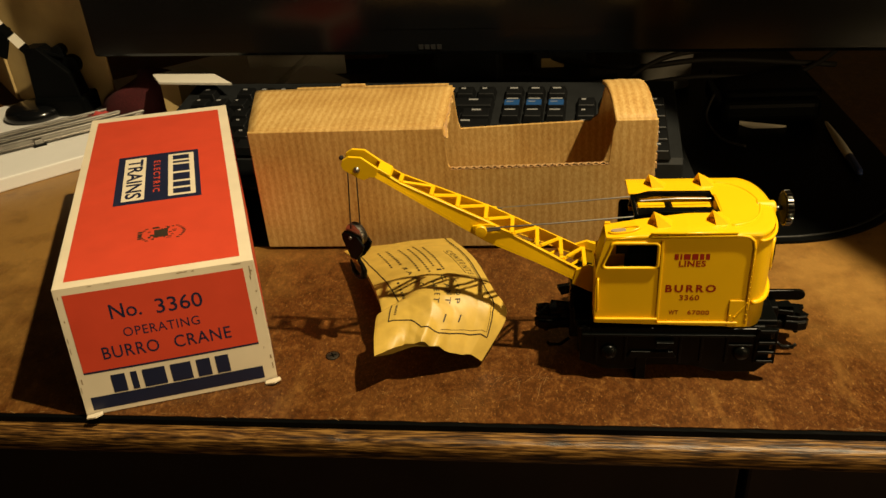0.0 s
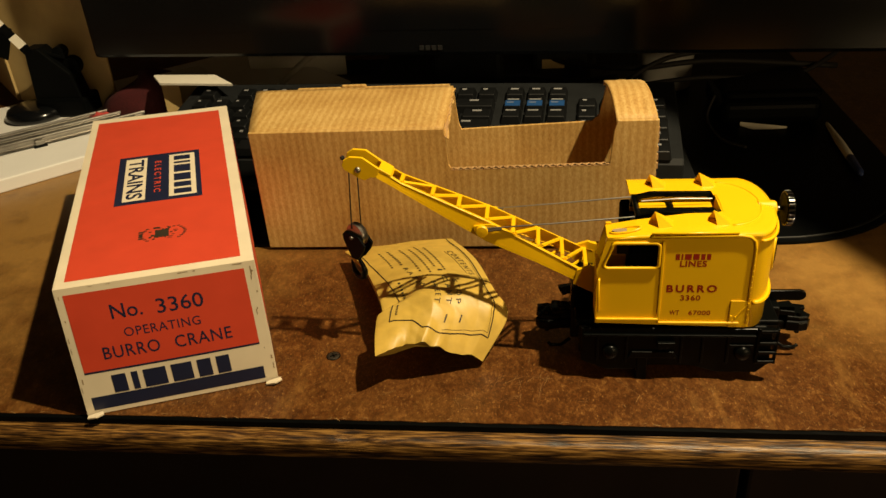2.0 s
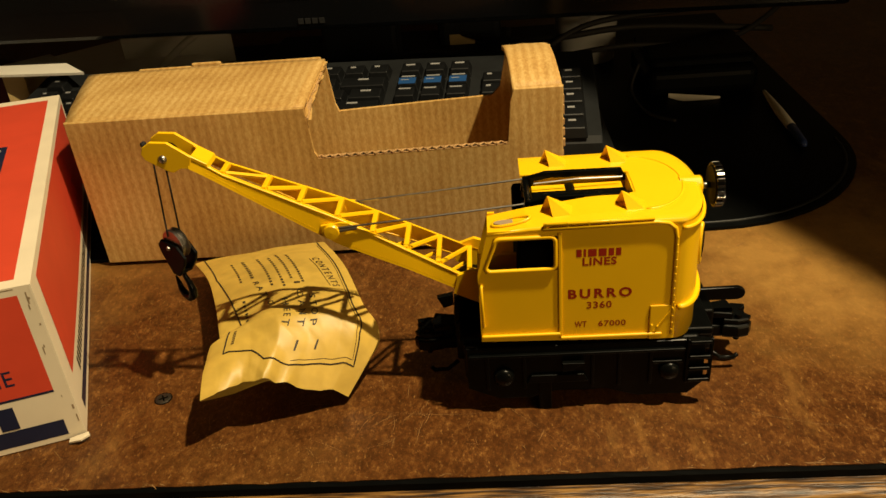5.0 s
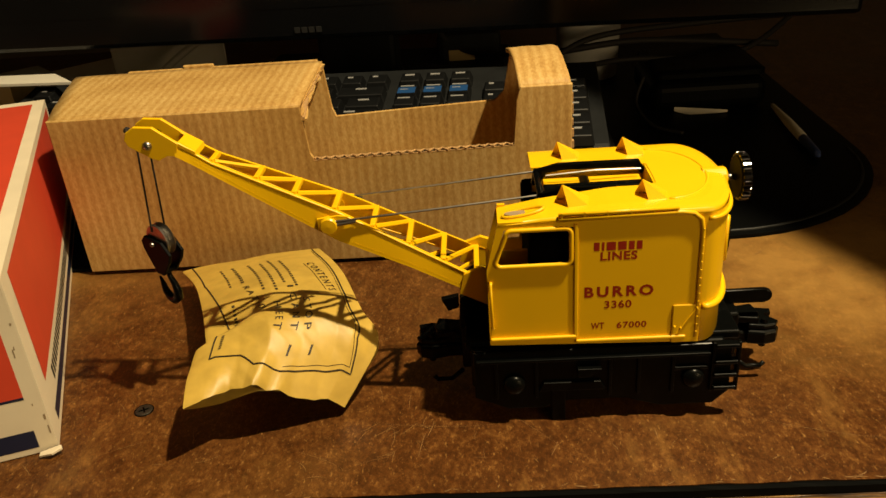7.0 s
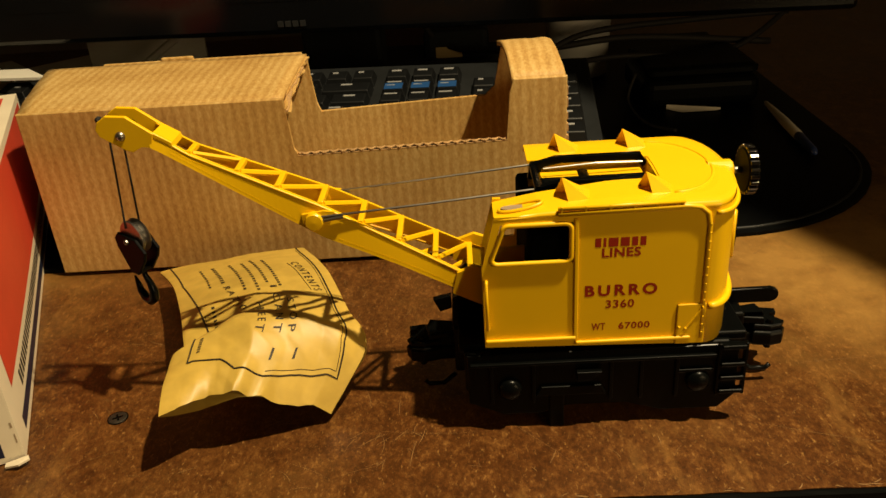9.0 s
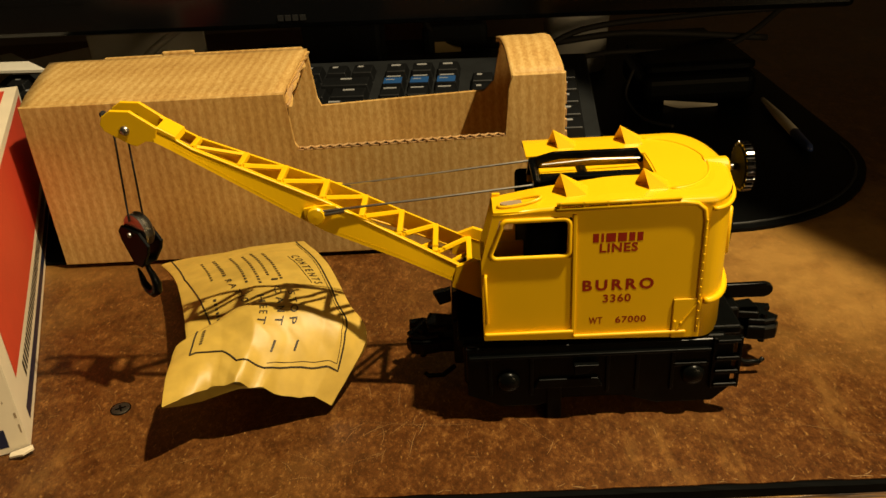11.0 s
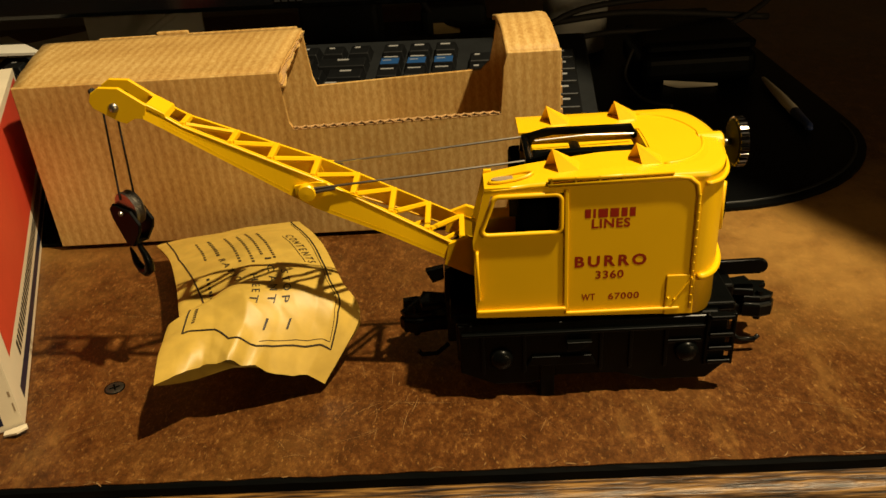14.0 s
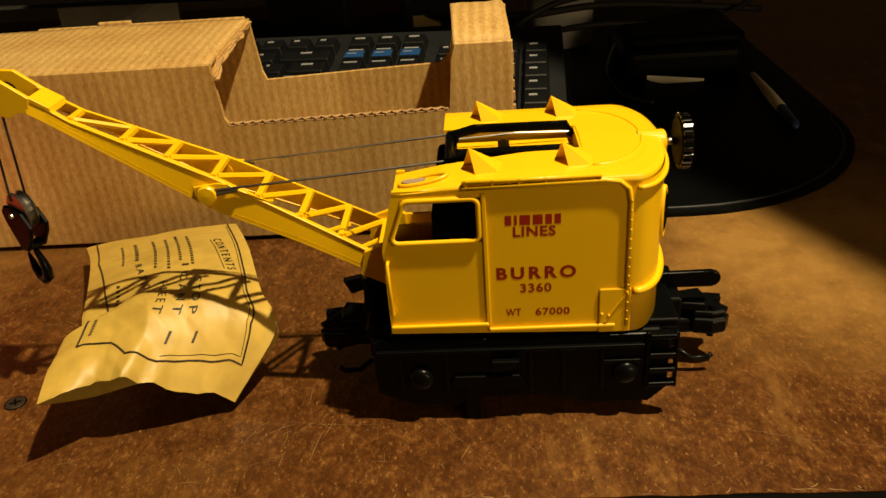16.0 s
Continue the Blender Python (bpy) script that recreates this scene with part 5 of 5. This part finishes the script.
def keyboard():
    k = thing("keyboard", (-0.06, 0.645, 0.0101), "black computer keyboard with three blue-marked keys", "keyboard")
    o = Vector((-0.06, 0.645, 0.0101))
    slope = 0.15

    def z_at(y):
        return 0.0318 + slope * (y - 0.610)
    pivot = Vector((0.049, 0.684, 0))
    k.matrix_world = Matrix.Translation(pivot) @ pose(0, 0, 0, 0, 0, -4.0) @ Matrix.Translation(o - pivot)
    y0, y1, xa, xb = 0.6090, 0.7400, -0.2870, 0.1690
    part("case", prism([(y0 - o.y, 0.0), (y0 - o.y, z_at(y0) - 0.006 - o.z), (y0 + 0.004 - o.y, z_at(y0) - 0.002 - o.z), (y1 - 0.004 - o.y, z_at(y1) - 0.002 - o.z), (y1 - o.y, z_at(y1) - 0.006 - o.z), (y1 - o.y, 0.0)], xa - o.x, xb - o.x, "x", 0.0015), BLACKSOFT, k, "black keyboard case")
    U = 0.01905
    meshes = {}

    def key(cx, cy, w=1.0, h=1.0):
        if (w, h) not in meshes:
            bm = bmesh.new()
            a, b, d, e = U * w / 2 - 0.0008, U * w / 2 - 0.0028, U * h / 2 - 0.0008, U * h / 2 - 0.0026
            lo = [bm.verts.new(p) for p in ((-a, -d, 0), (a, -d, 0), (a, d, 0), (-a, d, 0))]
            hi = [bm.verts.new(p) for p in ((-b, -e + 0.0004, 0.0070), (b, -e + 0.0004, 0.0070), (b, e, 0.0070), (-b, e, 0.0070))]
            bm.faces.new(lo[::-1])
            top = bm.faces.new(hi)
            for q in range(4):
                bm.faces.new((lo[q], lo[(q + 1) % 4], hi[(q + 1) % 4], hi[q]))
            bmesh.ops.bevel(bm, geom=list(bm.edges), offset=0.0005, segments=1, affect="EDGES")
            me = bpy.data.meshes.new("key")
            bm.to_mesh(me)
            bm.free()
            me.materials.append(KEYCAP)
            meshes[(w, h)] = me
        ob = new("key", meshes[(w, h)])
        ob.parent = k
        ob.matrix_local = Matrix.Translation(Vector((cx, cy, z_at(cy) - 0.0022)) - o) @ pose(0, 0, 0, math.degrees(math.atan(slope)), 0, 0)
        return ob

    def legend(ob, width, material, y=0.0022, depth=0.0022, x=-0.004):
        bm = bmesh.new()
        add_box(bm, (x, y, 0.0070), (x + width, y + depth, 0.0073))
        part("legend", bm, material, ob)
    rng = random.Random(8)
    left = -0.2710
    rows = [0.6890, 0.6710, 0.6530, 0.6350, 0.6175]
    widths = [[1] * 13 + [2], [1.5] + [1] * 12 + [1.5], [1.75] + [1] * 11 + [2.25], [2.25] + [1] * 10 + [2.75], [1.25] * 3 + [6.25] + [1.25] * 4]
    for y, ws in zip(rows, widths):
        x = left
        for w in ws:
            ob = key(x + w * U / 2, y, w)
            x += w * U
            if w < 3:
                legend(ob, rng.uniform(0.002, 0.004) if w == 1 else 0.008, LEGEND)
    for x in [left + U / 2] + [left + U * (2.5 + q + 0.5 * (q // 4)) for q in range(12)]:
        legend(key(x, 0.7095), 0.004, LEGEND)
    for j, x in enumerate((0.0300, 0.0490, 0.0680)):
        legend(key(x, 0.7095), 0.007, LEGEND)
        for i, y in enumerate(rows[:2]):
            ob = key(x, y)
            if i == 0:
                bm = bmesh.new()
                add_box(bm, (-0.0064, -0.0066, 0.0070), (0.0064, 0.0028, 0.0072))
                part("legend_panel", bm, BLUE, ob, "blue legend panel")
                legend(ob, 0.010, LEGEND, 0.0040, 0.0016, -0.005)
                legend(ob, 0.006, LEGEND, -0.0010, 0.0010, -0.005)
            else:
                legend(ob, 0.009, LEGEND, 0.0030, 0.0016, -0.005)
        key(x, rows[4])
    key(0.0490, rows[3])
    for y in rows:
        for j in range(4):
            legend(key(0.0935 + U * j, y), 0.005 if j else 0.0035, LEGEND)


keyboard()


BADGE = mottled("dim_badge", vary((0.014, 0.014, 0.014), 0.1), 200, 0.5)


def monitor():
    m = thing("monitor", (-0.020, 0.735, 0.0102), "black glossy flat computer monitor on a stand", "monitor", turn=-5.0)
    x0, x1, z0, z1 = -0.362, 0.372, 0.0690, 0.455
    body = part("housing", box((x0, -0.008, z0), (x1, 0.030, z1), 0.004), BLACKGLOSS, m, "glossy black monitor bezel")
    part("screen", box((x0 + 0.016, -0.0083, z0 + 0.024), (x1 - 0.016, -0.0078, z1 - 0.016)), BLACKGLOSS, m, "dark switched-off screen")
    bm = bmesh.new()
    for q in range(4):
        add_box(bm, (-0.033 + 0.0056 * q, -0.0092, z0 + 0.0060), (-0.0290 + 0.0056 * q, -0.0080, z0 + 0.0100))
    part("badge", bm, BADGE, m, "small grey maker's badge blocks")
    part("neck", box((-0.030, 0.034, 0.004), (0.034, 0.060, z0 + 0.16), 0.004), BLACKSOFT, m)
    part("stand_base", box((-0.12, 0.020, 0.0), (0.12, 0.20, 0.010), 0.004), BLACKSOFT, m)


monitor()


# ---- things behind and beside ----
def slab_and_rails():
    s = thing("white_slab", (-0.47, 0.70, 0), "white painted flat slab lying on the desk", "slab")
    part("slab", box((-0.16, 0.0, 0.0), (0.34, 0.22, 0.0125), 0.0012, Matrix.Translation((0.066, -0.060, 0)) @ pose(0, 0, 0, 0, 0, 43.0)), WHITEPLASTIC, s)
    r = thing("toy_track", (-0.44, 0.715, 0.0126), "straight section of silver toy railway track", "track", turn=40.0)
    for v in (-0.0170, 0.0, 0.0170):
        bm = bmesh.new()
        add_prism(bm, [(v - 0.0045, 0.0022), (v + 0.0045, 0.0022), (v + 0.0010, 0.0034), (v + 0.0010, 0.0062), (v - 0.0010, 0.0062), (v - 0.0010, 0.0034)], -0.13, 0.13, "x")
        add_tube(bm, [(-0.13, v, 0.0072), (0.13, v, 0.0072)], 0.0020, 10)
        part("rail", bm, STEEL, r, "tubular tinplate rail")
    for u in (-0.09, 0.0, 0.09):
        part("sleeper", prism([(-0.024, 0.0), (0.024, 0.0), (0.022, 0.0022), (-0.022, 0.0022)], u - 0.006, u + 0.006, "x"), BLACK, r, "black metal sleeper")
        part("rail_clip", box((u - 0.004, -0.0225, 0.0020), (u + 0.004, -0.0195, 0.0062), 0.0006), STEEL, r)


slab_and_rails()


def gate_toy():
    g = thing("crossing_gate_toy", (-0.467, 0.789, 0.0126), "black toy crossing gate with a black and white striped arm", "toy gate")
    part("base", lathe([(0.030, 0.0), (0.032, 0.003), (0.028, 0.010), (0.020, 0.013)], (-0.012, -0.004, 0), "z", 36), BLACKGLOSS, g, "round glossy black base", smooth=True)
    part("base_block", box((-0.006, -0.012, 0.0), (0.050, 0.022, 0.020), 0.003), DEEPBLACK, g)
    part("housing", prism([(-0.006, 0.016), (0.046, 0.016), (0.040, 0.045), (0.012, 0.072), (-0.002, 0.072)], -0.008, 0.014, "y", 0.0015), DEEPBLACK, g, "tall black housing")
    part("weight", lathe([(0.0085, -0.005), (0.0095, -0.003), (0.0095, 0.003), (0.0085, 0.005)], (0.040, 0.004, 0.052), "y", 24), DEEPBLACK, g)
    part("weight", lathe([(0.0060, -0.005), (0.0065, 0.005)], (0.030, 0.004, 0.066), "y", 24), DEEPBLACK, g)
    part("lever", tube([(0.006, 0.000, 0.068), (0.036, 0.002, 0.060)], 0.0035, 10), DEEPBLACK, g)
    a, b = Vector((0.004, -0.004, 0.064)), Vector((-0.050, -0.030, 0.165))
    d = (b - a).normalized()
    q = d.to_track_quat("X", "Z").to_matrix().to_4x4()
    n = 9
    for k in range(n):
        L = (b - a).length / n
        part("arm_stripe", box((L * k, -0.0012, -0.0045 + 0.0002 * k), (L * (k + 1), 0.0012, 0.0045 - 0.0002 * k), 0.0, Matrix.Translation(a) @ q), PAPER if k % 2 else DEEPBLACK, g, "white arm stripe" if k % 2 else "black arm stripe")
    part("sign_board", box((-0.082, 0.010, 0.036), (-0.056, 0.013, 0.072), 0.001, pose(0, 0, 0, 0, 25, 0)), DEEPBLACK, g)


gate_toy()



def cardboard_panel():
    """Folded tan cardboard standing upright: two leaves that meet in a near corner."""
    p = thing("cardboard_panel", (-0.530, 0.838, 0.0126), "upright folded tan cardboard standing behind the toys", "panel")
    for name, turn, long in (("board", -15.0, 0.140), ("fold", 133.0, 0.12)):
        part(name, box((0.0, 0.0, 0.0), (long, 0.003, 0.34), 0.0006, pose(0, 0, 0, 0, 0, turn)), TANCARD, p)


cardboard_panel()


def cloth():
    c = thing("red_cloth", (-0.362, 0.80, 0), "dark red crumpled cloth with a pink spot low on it", "cloth")
    bm = bmesh.new()
    n, m = 40, 24
    g = []
    for i in range(n + 1):
        row = []
        a = 2 * math.pi * i / n
        for j in range(m + 1):
            q = j / m
            r = 1.0 - q
            rr = r ** 0.55
            x, y = 0.054 * rr * math.cos(a), 0.040 * rr * math.sin(a)
            f = noise.noise(Vector((x * 32, y * 32, 4 + q))) * 0.010 * (1 - r)
            row.append(bm.verts.new((x * (1 + 0.12 * math.sin(3 * a)), y * (1 + 0.1 * math.cos(2 * a)), 0.0005 + 0.058 * (1 - r ** 4) * (1 - 0.28 * math.cos(a - 2.6)) * 0.72 + f)))
        g.append(row)
    for i in range(n):
        for j in range(m):
            bm.faces.new((g[i][j], g[i + 1][j], g[i + 1][j + 1], g[i][j + 1]))
    bmesh.ops.remove_doubles(bm, verts=bm.verts, dist=0.00005)
    part("fabric", bm, CLOTH, c, "dark red fabric", smooth=True)
    # Pink-red lump low on the near side of the cloth.
    bm = bmesh.new()
    bmesh.ops.create_icosphere(bm, subdivisions=3, radius=0.012)
    for v in bm.verts:
        v.co = Vector((v.co.x * 1.2 - 0.036, v.co.y * 0.8 - 0.032, max(0.0005, v.co.z * 0.9 + 0.010 + 0.004 * noise.noise(v.co * 160))))
    part("pink_lump", bm, mottled("pink_red_fabric", vary((0.50, 0.06, 0.05), 0.1), 300, 0.8, 0.05, 0.3), c, "pink-red spot low on the cloth", smooth=True)


cloth()

sheet = thing("paper_stack", (-0.270, 0.753, 0), "small tan card box topped with white paper behind the cloth", "box")
part("card_side", prism([(-0.026, -0.006), (-0.024, 0.034), (-0.052, 0.010), (-0.042, -0.010)], 0.0, 0.0575, "z"), TANCARD, sheet, "tan card sides")
part("sheaf", prism([(0.036, -0.025), (-0.022, 0.038), (-0.057, 0.009), (-0.040, -0.016)], 0.0576, 0.0596, "z"), PAPER, sheet, "white paper top")
loose = thing("paper_scrap", (0.254, 0.729, 0.0023), "curled scrap of white paper on the black mat", "paper", turn=-13.0)
bm = bmesh.new()
add_patch(bm, lambda a, b: (a * 0.040 - 0.020, (b - 1) * 0.010 * min(1.0, 3.6 * a) * (1 - a) ** 0.7 + 0.004, 0.0006 + 0.0035 * (b * b) * (1 - 0.5 * a)), 0, 1, 0, 1, 10, 6)
part("scrap", bm, PAPER, loose, smooth=True)


def pen():
    p = thing("pen", (0.3060, 0.677, 0.0057), "white felt pen with a dark blue cap end", "pen", turn=-93.0)
    part("barrel", lathe([(0.0008, -0.055), (0.0016, -0.052), (0.0024, -0.034), (0.0033, -0.010), (0.0034, 0.021), (0.0030, 0.022)], (0, 0, 0), "x", 20), PAPER, p, "white barrel", smooth=True)
    part("cap", lathe([(0.0031, 0.021), (0.0033, 0.023), (0.0028, 0.050), (0.0012, 0.055)], (0, 0, 0), "x", 20), PENBLUE, p, "dark blue cap", smooth=True)


pen()

can = thing("grey_canister", (0.184, 0.862, 0), "pale grey cylindrical canister behind the monitor", "canister")
part("body", lathe([(0.024, 0.0), (0.026, 0.002), (0.035, 0.13), (0.033, 0.134)], sides=40), CANPAINT, can, smooth=True)
card = thing("white_board", (-0.235, 0.93, 0), "off-white board propped behind the keyboard", "board")
part("board", box((-0.055, -0.002, 0.0), (0.062, 0.002, 0.085), 0.0006), PAPER, card)
plug = thing("black_adapter", (-0.01, 0.90, 0), "black power adapter behind the monitor", "adapter")
part("case", box((0.055, -0.03, 0.0), (0.115, 0.03, 0.045), 0.006), BLACKSOFT, plug)
part("case_label", box((0.066, -0.0306, 0.012), (0.090, -0.0300, 0.030)), TANCARD, plug)


def cable(pts, r, material, label):
    """A cable drawn smoothly through its points."""
    P = [Vector(p) for p in pts]
    out = []
    for i in range(len(P) - 1):
        a, b, d, e = P[max(0, i - 1)], P[i], P[i + 1], P[min(len(P) - 1, i + 2)]
        for k in range(8):
            f = k / 8
            out.append(0.5 * (2 * b + (d - a) * f + (2 * a - 5 * b + 4 * d - e) * f * f + (3 * b - a - 3 * d + e) * f ** 3))
    out.append(P[-1])
    t = thing("cable", P[0], label, "cable", "cables behind the monitor")
    part("sheath", tube([p - P[0] for p in out], r, 8), material, t, smooth=True)


cable([(-0.245, 0.86, 0.004), (-0.20, 0.865, 0.040), (-0.15, 0.88, 0.070), (-0.10, 0.90, 0.10)], 0.0035, CABLEGREY, "pale grey cable curving up behind the keyboard")
cable([(0.05, 0.86, 0.12), (0.045, 0.865, 0.06), (0.07, 0.87, 0.030), (0.14, 0.80, 0.040), (0.22, 0.80, 0.045), (0.34, 0.82, 0.030)], 0.0028, CORD, "black cable looping behind the monitor")
cable([(0.13, 0.78, 0.030), (0.18, 0.80, 0.050), (0.27, 0.82, 0.052), (0.36, 0.84, 0.050)], 0.0026, CORD, "black cable draped behind the monitor")
cable([(0.12, 0.80, 0.018), (0.20, 0.78, 0.035), (0.30, 0.80, 0.030), (0.38, 0.86, 0.06)], 0.0024, CORD, "thin black cable on the mat")
cable([(0.27, 0.85, 0.065), (0.31, 0.85, 0.048), (0.36, 0.86, 0.052), (0.40, 0.87, 0.075)], 0.0030, CABLEGREY, "grey cable hanging in a loop")
cable([(-0.02, 0.82, 0.020), (0.03, 0.82, 0.030), (0.08, 0.81, 0.026), (0.13, 0.80, 0.032)], 0.0026, CORD, "black cable behind the keyboard")
cable([(0.212, 0.745, 0.030), (0.205, 0.735, 0.012), (0.212, 0.705, 0.0040), (0.230, 0.685, 0.0038)], 0.0014, CORD, "thin black lead lying on the mat")


def black_device():
    m = thing("black_box", (0.262, 0.772, 0.0023), "low black plastic device on the mat", "device")
    part("case", box((-0.045, -0.035, 0.0), (0.045, 0.045, 0.024), 0.008, seg=4), DEEPBLACK, m)
    part("lid", box((-0.043, -0.033, 0.0235), (0.043, 0.043, 0.032), 0.006, seg=4), DEEPBLACK, m)


black_device()
